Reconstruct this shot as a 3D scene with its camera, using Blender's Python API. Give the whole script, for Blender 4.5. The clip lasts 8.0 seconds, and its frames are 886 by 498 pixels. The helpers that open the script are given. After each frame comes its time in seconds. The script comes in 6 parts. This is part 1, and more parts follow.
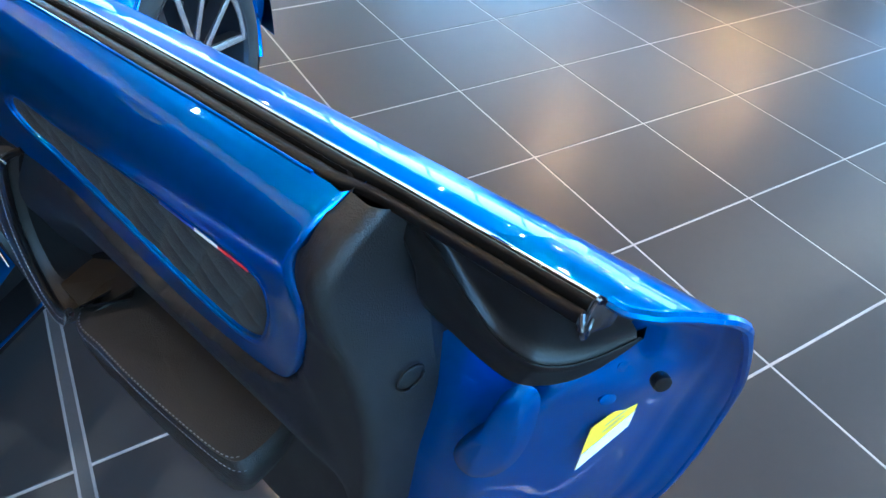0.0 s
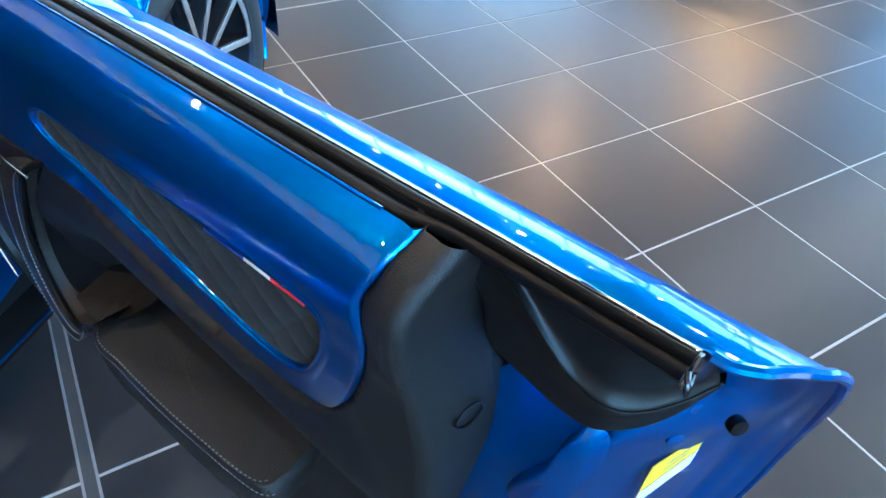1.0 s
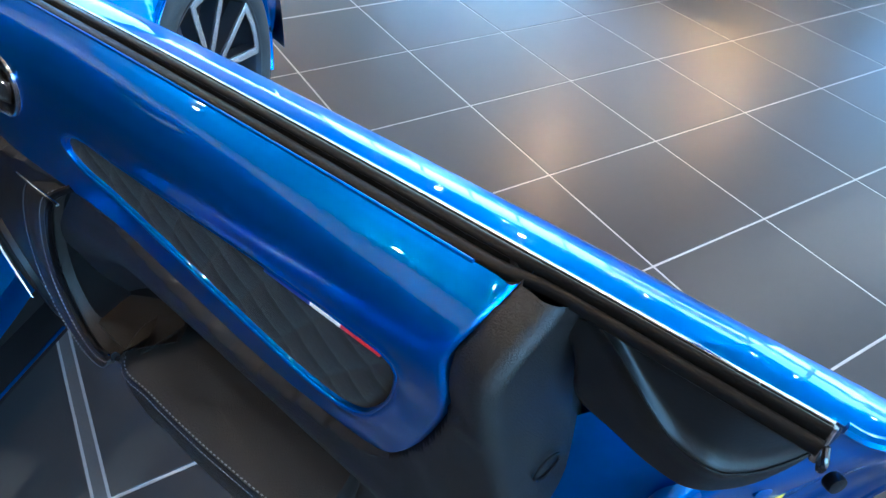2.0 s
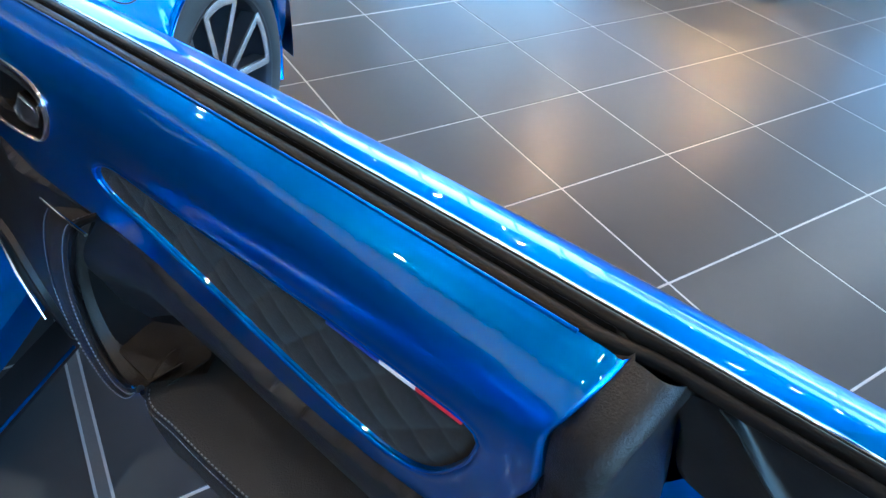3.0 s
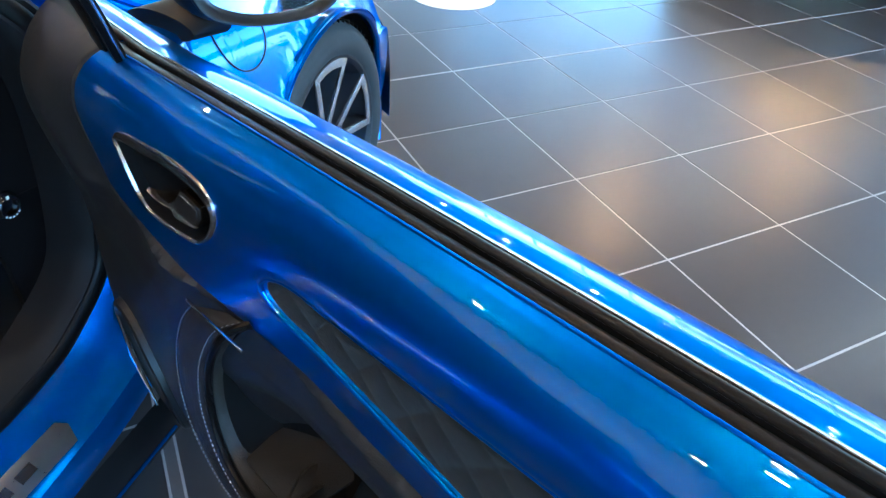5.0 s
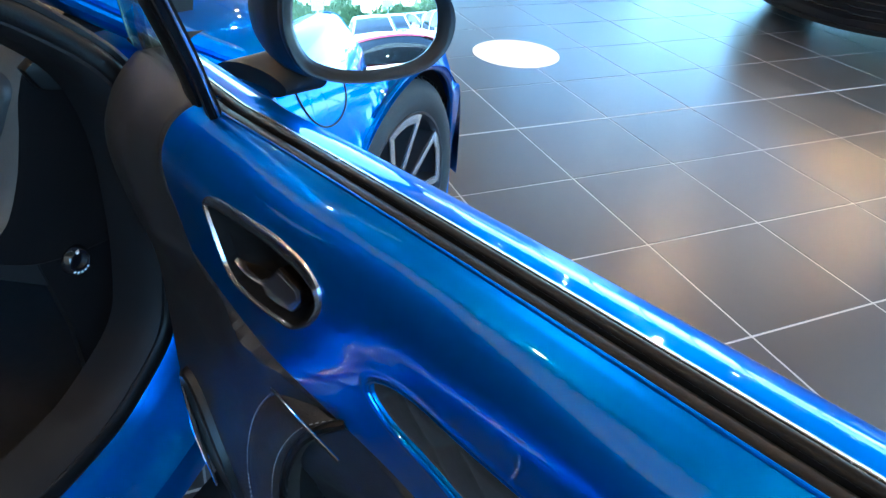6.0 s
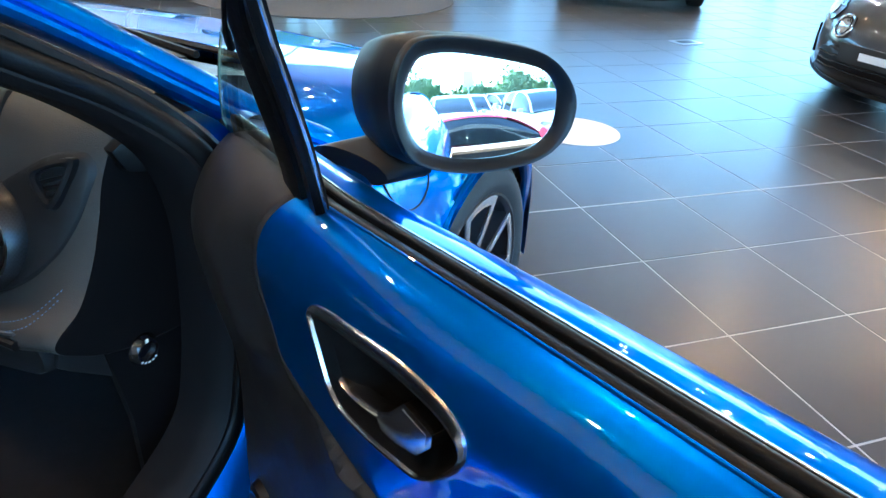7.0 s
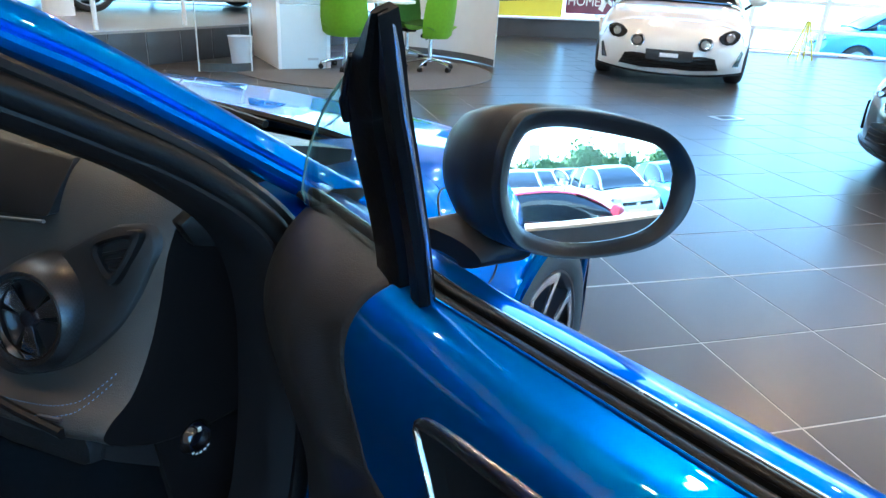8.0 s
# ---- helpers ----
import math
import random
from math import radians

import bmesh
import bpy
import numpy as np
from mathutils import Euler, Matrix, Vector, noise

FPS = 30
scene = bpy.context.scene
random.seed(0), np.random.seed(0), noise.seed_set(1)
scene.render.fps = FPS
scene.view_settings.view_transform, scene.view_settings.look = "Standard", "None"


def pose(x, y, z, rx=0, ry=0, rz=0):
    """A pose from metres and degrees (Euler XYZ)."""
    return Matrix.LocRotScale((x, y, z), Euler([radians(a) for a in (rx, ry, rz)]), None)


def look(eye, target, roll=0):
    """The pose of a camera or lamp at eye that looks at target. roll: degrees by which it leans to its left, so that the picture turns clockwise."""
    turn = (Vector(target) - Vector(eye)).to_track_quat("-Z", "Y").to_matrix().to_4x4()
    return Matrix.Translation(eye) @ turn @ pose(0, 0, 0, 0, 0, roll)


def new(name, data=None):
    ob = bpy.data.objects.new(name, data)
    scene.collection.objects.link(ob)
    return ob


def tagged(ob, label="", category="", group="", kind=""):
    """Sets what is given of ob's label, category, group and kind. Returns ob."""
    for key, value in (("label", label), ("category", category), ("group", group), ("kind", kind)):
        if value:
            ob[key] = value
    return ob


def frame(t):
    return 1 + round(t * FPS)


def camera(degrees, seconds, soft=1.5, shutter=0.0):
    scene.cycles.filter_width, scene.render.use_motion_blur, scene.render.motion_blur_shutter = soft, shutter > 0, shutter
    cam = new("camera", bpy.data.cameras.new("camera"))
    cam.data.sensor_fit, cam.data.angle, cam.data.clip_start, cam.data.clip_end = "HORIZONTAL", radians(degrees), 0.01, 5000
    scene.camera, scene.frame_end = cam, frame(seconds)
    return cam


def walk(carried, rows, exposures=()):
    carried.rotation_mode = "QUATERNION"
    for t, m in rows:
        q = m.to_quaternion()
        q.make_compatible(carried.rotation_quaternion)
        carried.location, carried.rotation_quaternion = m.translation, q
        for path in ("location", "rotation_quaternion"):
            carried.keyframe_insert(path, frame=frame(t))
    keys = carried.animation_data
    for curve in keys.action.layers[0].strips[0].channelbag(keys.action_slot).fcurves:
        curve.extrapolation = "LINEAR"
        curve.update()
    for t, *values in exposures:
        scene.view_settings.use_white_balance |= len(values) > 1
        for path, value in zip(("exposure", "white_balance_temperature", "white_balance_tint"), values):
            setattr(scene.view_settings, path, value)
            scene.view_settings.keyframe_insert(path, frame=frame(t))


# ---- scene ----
cam = camera(67.6, 8.0)
PATH = [
    (0, (-1.142, -1.748, 1.156), (-0.348, -0.505, -0.195), 3.8),
    (0.5, (-1.154, -1.726, 1.158), (-0.355, -0.493, -0.199), 4.4),
    (1, (-1.167, -1.705, 1.16), (-0.352, -0.478, -0.193), 4.9),
    (1.5, (-1.184, -1.682, 1.165), (-0.353, -0.458, -0.182), 5.1),
    (3, (-1.22, -1.597, 1.166), (-0.36, -0.378, -0.165), 6.4),
    (3.5, (-1.234, -1.564, 1.164), (-0.368, -0.338, -0.159), 6.4),
    (4, (-1.25, -1.526, 1.16), (-0.396, -0.279, -0.149), 6.2),
    (4.5, (-1.264, -1.483, 1.16), (-0.458, -0.175, -0.12), 5.1),
    (6, (-1.3, -1.334, 1.123), (-0.625, 0.174, -0.004), 3.9),
    (6.5, (-1.319, -1.275, 1.117), (-0.689, 0.314, 0.079), 3.6),
    (7, (-1.335, -1.226, 1.105), (-0.748, 0.43, 0.15), 3.2),
    (7.5, (-1.355, -1.177, 1.099), (-0.798, 0.553, 0.263), 3.1),
    (8, (-1.375, -1.14, 1.088), (-0.854, 0.628, 0.312), 3.3),
]
walk(cam, [(t, look(eye, target, roll)) for t, eye, target, roll in PATH], exposures=[(0.0, 3.04, 5400, 5), (4.5, 3.04, 5400, 5), (8.0, 2.82, 5400, 5)])

# ---- world, sun and lamps ----
world = bpy.data.worlds.new("sky")
scene.world = world
world.use_nodes = True
SUN_ELEV, SUN_AZ = 52, 215  # degrees; azimuth counted from +x towards +y
wn = world.node_tree.nodes
sky = wn.new("ShaderNodeTexSky")
sky.sky_type = "NISHITA"
sky.sun_disc = False
sky.sun_elevation = radians(SUN_ELEV)
sky.sun_rotation = radians(90 - SUN_AZ)
world.node_tree.links.new(sky.outputs[0], wn["Background"].inputs[0])
wn["Background"].inputs[1].default_value = 0.25
sun = new("sun", bpy.data.lights.new("sun", "SUN"))
sun.data.energy, sun.data.angle, sun.data.color = 3.4, radians(0.5), (1.0, 0.95, 0.88)
SUN_DIR = Vector((math.cos(radians(SUN_ELEV)) * math.cos(radians(SUN_AZ)), math.cos(radians(SUN_ELEV)) * math.sin(radians(SUN_AZ)), math.sin(radians(SUN_ELEV))))
sun.matrix_world = look(SUN_DIR * 30, (0, 0, 0))


# ---- materials ----
def mat(name, color, rough=0.5, metal=0.0, coat=0.0, vary=0.0, scale=8.0, bump=0.0, bump_scale=200.0, rough_vary=0.0, spec=0.5, sheen=0.0, rnd=0.0, coat_rough=0.02, coat_ior=1.5, edge=(1, 1, 1)):
    m = bpy.data.materials.new(name)
    m.use_nodes = True
    n, l = m.node_tree.nodes, m.node_tree.links
    b = n["Principled BSDF"]
    b.inputs["Base Color"].default_value = (*color, 1)
    b.inputs["Roughness"].default_value = rough
    b.inputs["Metallic"].default_value = metal
    b.inputs["Coat Weight"].default_value = coat
    b.inputs["Coat Roughness"].default_value = coat_rough
    b.inputs["Coat IOR"].default_value = coat_ior
    b.inputs["Specular IOR Level"].default_value = spec
    b.inputs["Sheen Weight"].default_value = sheen
    b.inputs["Specular Tint"].default_value = (*edge, 1)
    co = n.new("ShaderNodeTexCoord")
    if vary or rough_vary:
        t1 = n.new("ShaderNodeTexNoise")
        t1.inputs["Scale"].default_value, t1.inputs["Detail"].default_value = scale, 6
        t2 = n.new("ShaderNodeTexNoise")
        t2.inputs["Scale"].default_value, t2.inputs["Detail"].default_value = scale * 14, 3
        l.new(co.outputs["Object"], t1.inputs["Vector"])
        l.new(co.outputs["Object"], t2.inputs["Vector"])
        mx = n.new("ShaderNodeMix")
        mx.data_type = "FLOAT"
        mx.inputs[0].default_value = 0.4
        l.new(t1.outputs["Fac"], mx.inputs[2])
        l.new(t2.outputs["Fac"], mx.inputs[3])
        fac = mx.outputs[0]
        if rnd:
            oi = n.new("ShaderNodeObjectInfo")
            ad = n.new("ShaderNodeMath")
            ad.operation = "MULTIPLY_ADD"
            ad.inputs[1].default_value, ad.inputs[2].default_value = rnd, -rnd / 2
            l.new(oi.outputs["Random"], ad.inputs[0])
            a2 = n.new("ShaderNodeMath")
            l.new(ad.outputs[0], a2.inputs[0])
            l.new(fac, a2.inputs[1])
            fac = a2.outputs[0]
        if vary:
            mr = n.new("ShaderNodeMapRange")
            mr.inputs[1].default_value, mr.inputs[2].default_value = 0.3, 0.7
            mr.inputs[3].default_value, mr.inputs[4].default_value = 1 - vary, 1 + vary
            l.new(fac, mr.inputs[0])
            vm = n.new("ShaderNodeVectorMath")
            vm.operation = "SCALE"
            vm.inputs[0].default_value = color
            l.new(mr.outputs[0], vm.inputs["Scale"])
            l.new(vm.outputs[0], b.inputs["Base Color"])
        if rough_vary:
            mr = n.new("ShaderNodeMapRange")
            mr.inputs[1].default_value, mr.inputs[2].default_value = 0.3, 0.7
            mr.inputs[3].default_value, mr.inputs[4].default_value = max(0.02, rough - rough_vary), rough + rough_vary
            l.new(fac, mr.inputs[0])
            l.new(mr.outputs[0], b.inputs["Roughness"])
    if bump:
        t3 = n.new("ShaderNodeTexNoise")
        t3.inputs["Scale"].default_value, t3.inputs["Detail"].default_value = bump_scale, 4
        l.new(co.outputs["Object"], t3.inputs["Vector"])
        bp = n.new("ShaderNodeBump")
        bp.inputs["Strength"].default_value, bp.inputs["Distance"].default_value = bump, 0.002
        l.new(t3.outputs["Fac"], bp.inputs["Height"])
        l.new(bp.outputs[0], b.inputs["Normal"])
    return m


def glass(name, color=(1, 1, 1), rough=0.0, ior=1.45):
    """A thin pane: clear, with a reflection that grows towards a grazing view."""
    m = bpy.data.materials.new(name)
    m.use_nodes = True
    n, l = m.node_tree.nodes, m.node_tree.links
    n.remove(n["Principled BSDF"])
    tr, gl, fr, mx = n.new("ShaderNodeBsdfTransparent"), n.new("ShaderNodeBsdfGlossy"), n.new("ShaderNodeLayerWeight"), n.new("ShaderNodeMixShader")
    tr.inputs[0].default_value = (*color, 1)
    gl.inputs["Roughness"].default_value = rough
    pw, sc = n.new("ShaderNodeMath"), n.new("ShaderNodeMath")
    pw.operation, sc.operation = "POWER", "MULTIPLY_ADD"
    pw.inputs[1].default_value, sc.inputs[1].default_value, sc.inputs[2].default_value = 4.0, 0.8, ((ior - 1) / (ior + 1)) ** 2
    fr.inputs[0].default_value = 0.5
    l.new(fr.outputs["Facing"], pw.inputs[0])
    l.new(pw.outputs[0], sc.inputs[0])
    l.new(sc.outputs[0], mx.inputs[0])
    l.new(tr.outputs[0], mx.inputs[1])
    l.new(gl.outputs[0], mx.inputs[2])
    l.new(mx.outputs[0], n["Material Output"].inputs[0])
    return m


def glow(name, color, strength):
    m = bpy.data.materials.new(name)
    m.use_nodes = True
    b = m.node_tree.nodes["Principled BSDF"]
    b.inputs["Base Color"].default_value = (*color, 1)
    b.inputs["Emission Color"].default_value = (*color, 1)
    b.inputs["Emission Strength"].default_value = strength
    return m


BLUE = mat("metallic_blue_paint", (0.0, 0.128, 0.5), 0.3, 0.85, coat=1.0, edge=(0.06, 0.48, 1.0), coat_ior=1.5, vary=0.05, scale=90, spec=0.5)
WHITE_PAINT = mat("pearl_white_paint", (0.62, 0.6, 0.565), 0.3, 0.0, coat=1.0, vary=0.02, scale=40)
BLACK_PAINT = mat("black_paint", (0.006, 0.006, 0.008), 0.3, 0.0, coat=1.0, vary=0.05, scale=40)
SILVER_PAINT = mat("silver_paint", (0.6, 0.6, 0.58), 0.35, 0.5, coat=1.0, vary=0.03, scale=40)
RED_PAINT = mat("red_paint", (0.55, 0.05, 0.08), 0.3, 0.1, coat=1.0, vary=0.03, scale=40)
LIGHTBLUE_PAINT = mat("light_blue_paint", (0.15, 0.4, 0.7), 0.3, 0.2, coat=1.0, vary=0.03, scale=40)
SOFT = mat("grained_black_plastic", (0.009, 0.0088, 0.0087), 0.46, spec=0.4, vary=0.12, scale=12, bump=0.35, bump_scale=900, rough_vary=0.05)
SATIN = mat("satin_black_plastic", (0.006, 0.006, 0.0063), 0.38, spec=0.26, vary=0.1, scale=10, bump=0.05, bump_scale=400, rough_vary=0.04)
GLOSSBLACK = mat("gloss_black_plastic", (0.008, 0.008, 0.009), 0.12, coat=0.5, vary=0.1, scale=15)
RUBBER = mat("black_rubber", (0.004, 0.004, 0.004), 0.36, spec=0.13, vary=0.15, scale=20, bump=0.1, bump_scale=300, rough_vary=0.08)
TYRE = mat("tyre_rubber", (0.03, 0.03, 0.031), 0.72, vary=0.2, scale=14, bump=0.2, bump_scale=250)
# the brown cast puts warm lamp light into the black dash skin's colour
DASHSKIN = mat("warm_lit_dash_skin", (0.04, 0.035, 0.029), 0.36, spec=0.7, vary=0.1, scale=9, bump=0.4, bump_scale=700, rough_vary=0.05)
LEATHER = mat("black_leather", (0.018, 0.0155, 0.013), 0.45, spec=0.32, vary=0.15, scale=9, bump=0.5, bump_scale=600, rough_vary=0.06)
QUILT = mat("dark_microfibre", (0.0115, 0.0105, 0.0093), 0.9, vary=0.25, scale=25, bump=0.4, bump_scale=1500, sheen=0.05, spec=0.15)
THREAD = mat("grey_thread", (0.2, 0.21, 0.23), 0.7, vary=0.1, scale=200)
BLUE_THREAD = mat("blue_thread", (0.12, 0.3, 0.65), 0.7, vary=0.1, scale=200)
APERTURE = mat("matt_black_trim", (0.0055, 0.0055, 0.006), 0.55, spec=0.2, vary=0.12, scale=12, bump=0.3, bump_scale=900)
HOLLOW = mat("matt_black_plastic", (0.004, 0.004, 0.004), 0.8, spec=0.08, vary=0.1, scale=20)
SMOKED = mat("smoked_chrome", (0.5, 0.49, 0.47), 0.2, 1.0, vary=0.05, scale=60)
CHROME = mat("chrome", (0.85, 0.85, 0.86), 0.08, 1.0, vary=0.02, scale=30)
SATINCHROME = mat("satin_chrome", (0.62, 0.62, 0.63), 0.24, 1.0, vary=0.05, scale=60, rough_vary=0.04)
DARKCHROME = mat("dark_chrome", (0.09, 0.09, 0.1), 0.2, 0.9, vary=0.05, scale=60)
CARBON = mat("carbon_weave", (0.01, 0.01, 0.011), 0.38, 0.1, coat=0.15)
CARBON.node_tree.nodes["Principled BSDF"].inputs["Base Color"].default_value = (0.01, 0.01, 0.011, 1)
weave = CARBON.node_tree.nodes.new("ShaderNodeTexChecker")
weave.inputs["Scale"].default_value = 260
weave.inputs["Color1"].default_value, weave.inputs["Color2"].default_value = (0.002, 0.002, 0.002, 1), (0.012, 0.012, 0.013, 1)
CARBON.node_tree.links.new(CARBON.node_tree.nodes["Texture Coordinate"].outputs["Object"], weave.inputs["Vector"])
CARBON.node_tree.links.new(weave.outputs["Color"], CARBON.node_tree.nodes["Principled BSDF"].inputs["Base Color"])
ALU = mat("brushed_aluminium", (0.5, 0.5, 0.51), 0.32, 1.0, vary=0.06, scale=60, rough_vary=0.06)
MACHINED = mat("machined_rim_face", (0.72, 0.74, 0.77), 0.25, 0.9, vary=0.04, scale=50)
RIMDARK = mat("anthracite_rim", (0.03, 0.031, 0.035), 0.35, 0.3, coat=0.4, vary=0.1, scale=30)
MIRROR = mat("mirror_glass", (0.93, 0.95, 0.97), 0.0, 1.0)
CLEAR = glass("clear_glass", (0.86, 0.93, 0.9), 0.0, 1.35)
WINDOW = glass("window_glass", (0.8, 0.955, 1.0), 0.0, 1.3)
ACRYLIC = glass("frosted_acrylic", (0.82, 0.86, 0.88), 0.12, 1.3)
TINT = mat("tinted_car_glass", (0.012, 0.014, 0.016), 0.03, spec=0.7, vary=0.1, scale=4)
LENS = mat("lamp_lens", (0.5, 0.52, 0.55), 0.05, 0.7, coat=1.0)
CARPET = mat("dark_carpet", (0.012, 0.012, 0.013), 0.95, vary=0.3, scale=60, bump=0.6, bump_scale=700)
TILE = mat("dark_grey_porcelain", (0.033, 0.0332, 0.0335), 0.31, spec=0.42, vary=0.08, scale=2.2, rnd=0.1, rough_vary=0.008)
GROUT = mat("light_grout", (0.4, 0.395, 0.38), 0.85, vary=0.15, scale=30, bump=0.2)
STAGETILE = mat("slate_plinth_tile", (0.045, 0.048, 0.052), 0.4, vary=0.2, scale=4, rnd=0.3, rough_vary=0.05)
STAGEFLOOR = mat("grey_vinyl", (0.25, 0.25, 0.25), 0.35, vary=0.08, scale=4, rough_vary=0.05)
STRIP = mat("grey_joint_filler", (0.06, 0.06, 0.06), 0.65, vary=0.12, scale=14, bump=0.1)
PLASTER = mat("white_plaster", (0.7, 0.69, 0.67), 0.8, vary=0.04, scale=2, bump=0.1, bump_scale=60)
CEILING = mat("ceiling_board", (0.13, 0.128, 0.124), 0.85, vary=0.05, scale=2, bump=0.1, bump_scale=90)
FRAME = mat("white_window_frame", (0.75, 0.76, 0.77), 0.4, vary=0.03, scale=6)
SILL = mat("beige_sill", (0.5, 0.43, 0.33), 0.5, vary=0.06, scale=8)
LAMINATE = mat("white_laminate", (0.78, 0.79, 0.8), 0.32, vary=0.03, scale=6)
PANELGREY = mat("pale_blue_panel", (0.62, 0.68, 0.7), 0.4, vary=0.03, scale=6)
RUG = mat("grey_felt_rug", (0.105, 0.11, 0.115), 0.95, vary=0.2, scale=40, bump=0.6, bump_scale=500)
GREEN = mat("lime_green_fabric", (0.25, 0.48, 0.015), 0.75, vary=0.1, scale=30, bump=0.3, bump_scale=600, sheen=0.2)
GREEN2 = mat("dark_green_fabric", (0.06, 0.2, 0.03), 0.75, vary=0.1, scale=30, bump=0.3, bump_scale=600)
ASPHALT = mat("asphalt", (0.24, 0.235, 0.225), 0.9, vary=0.2, scale=1.5, bump=0.5, bump_scale=120)
LEAF = mat("hedge_leaf", (0.07, 0.12, 0.03), 0.6, vary=0.4, scale=6)
YELLOW = mat("yellow_print", (0.75, 0.68, 0.05), 0.5, vary=0.03, scale=5)
POSTERDARK = mat("dark_print", (0.03, 0.035, 0.03), 0.4, vary=0.3, scale=4)
POSTERRED = mat("dark_red_print", (0.16, 0.03, 0.06), 0.4, vary=0.3, scale=4)
WHITEPRINT = mat("white_print", (0.8, 0.8, 0.8), 0.5, vary=0.03, scale=20)
STICKERYELLOW = mat("yellow_sticker", (0.88, 0.58, 0.03), 0.5, vary=0.03, scale=30)
PRINTBLACK = mat("black_print", (0.02, 0.02, 0.02), 0.6, vary=0.05, scale=30)
FLAGBLUE = mat("blue_enamel", (0.01, 0.03, 0.25), 0.3, vary=0.03, scale=30)
FLAGWHITE = mat("white_enamel", (0.75, 0.75, 0.75), 0.3, vary=0.03, scale=30)
FLAGRED = mat("red_enamel", (0.55, 0.015, 0.02), 0.3, vary=0.03, scale=30)
REDPLASTIC = mat("red_lamp_plastic", (0.5, 0.01, 0.01), 0.15, coat=0.5)
WARMLAMP = glow("warm_downlight", (1.0, 0.66, 0.36), 40.0)
COOLLAMP = glow("white_downlight", (1.0, 0.93, 0.82), 40.0)


# ---- building helpers ----
def part(name, bm, material, parent=None, label="", sharp=38, matrix=None):
    """Links a bmesh as one mesh object under a thing or a part."""
    bmesh.ops.recalc_face_normals(bm, faces=bm.faces)
    lim = radians(sharp)
    for f in bm.faces:
        f.smooth = True
    for e in bm.edges:
        e.smooth = len(e.link_faces) == 2 and e.calc_face_angle(0) < lim
    me = bpy.data.meshes.new(name)
    bm.to_mesh(me)
    bm.free()
    me.materials.append(material)
    ob = new(name, me)
    ob.parent = parent
    if matrix is not None:
        ob.matrix_basis = matrix
    return tagged(ob, label) if label else ob


def grid(rows, closed=False, bm=None):
    """A skin over rows of points; closed joins each row's end to its start."""
    bm = bm or bmesh.new()
    vs = [[bm.verts.new(p) for p in r] for r in rows]
    n = len(rows[0])
    for a, b in zip(vs, vs[1:]):
        for i in range(n if closed else n - 1):
            j = (i + 1) % n
            bm.faces.new((a[i], a[j], b[j], b[i]))
    return bm


def capped(rows):
    """Closed rings skinned and capped at both ends."""
    bm = grid(rows, True)
    bm.verts.ensure_lookup_table()
    n = len(rows[0])
    bm.faces.new(bm.verts[:n])
    bm.faces.new(bm.verts[-n:])
    return bm


def curve(pts, n=40, loop=False):
    """Points along a smooth line through pts."""
    p = [Vector(q) for q in pts]
    k = len(p)
    out = []
    segs = k if loop else k - 1
    for s in range(n + (0 if loop else 1)):
        t = s / n * segs
        i = min(int(t), segs - 1)
        t -= i
        g = (lambda j: p[j % k]) if loop else (lambda j: p[max(0, min(k - 1, j))])
        a, b, c, d = g(i - 1), g(i), g(i + 1), g(i + 2)
        out.append(0.5 * (2 * b + (c - a) * t + (2 * a - 5 * b + 4 * c - d) * t * t + (3 * b - a - 3 * c + d) * t ** 3))
    return out


def even(pts, n, loop=False):
    """n points at even steps along a line."""
    p = list(pts) + ([pts[0]] if loop else [])
    run = [0.0]
    for a, b in zip(p, p[1:]):
        run.append(run[-1] + (b - a).length)
    out, i = [], 0
    for s in range(n):
        d = run[-1] * s / (n if loop else n - 1)
        while i < len(p) - 2 and run[i + 1] < d:
            i += 1
        w = (d - run[i]) / max(run[i + 1] - run[i], 1e-9)
        out.append(p[i].lerp(p[i + 1], w))
    return out


def f1(xs, ys, x):
    """A smooth value through the pairs xs (rising), ys."""
    if x <= xs[0]:
        return ys[0]
    if x >= xs[-1]:
        return ys[-1]
    i = max(j for j in range(len(xs) - 1) if xs[j] <= x)
    d = lambda j: 0 if j in (0, len(xs) - 1) else (ys[j + 1] - ys[j - 1]) / (xs[j + 1] - xs[j - 1])
    h = xs[i + 1] - xs[i]
    t = (x - xs[i]) / h
    return (2 * t ** 3 - 3 * t * t + 1) * ys[i] + (t ** 3 - 2 * t * t + t) * h * d(i) + (3 * t * t - 2 * t ** 3) * ys[i + 1] + (t ** 3 - t * t) * h * d(i + 1)


def tube(path, r, sides=8, flat=1.0, loop=False, up=(0, 0, 1)):
    """A rod along a path; r a number or one per point; flat squeezes it across up."""
    p = [Vector(q) for q in path]
    rows = []
    for i, q in enumerate(p):
        a = p[i - 1] if i or loop else q
        b = p[(i + 1) % len(p)] if i < len(p) - 1 or loop else q
        t = (b - a).normalized()
        s = t.cross(Vector(up))
        s = s.normalized() if s.length > 1e-6 else Vector((1, 0, 0))
        w = s.cross(t)
        rr = r[i] if isinstance(r, (list, tuple)) else r
        rows.append([q + rr * (math.cos(2 * math.pi * k / sides) * s + flat * math.sin(2 * math.pi * k / sides) * w) for k in range(sides)])
    if loop:
        return grid(rows + [rows[0]], True)
    return capped(rows)


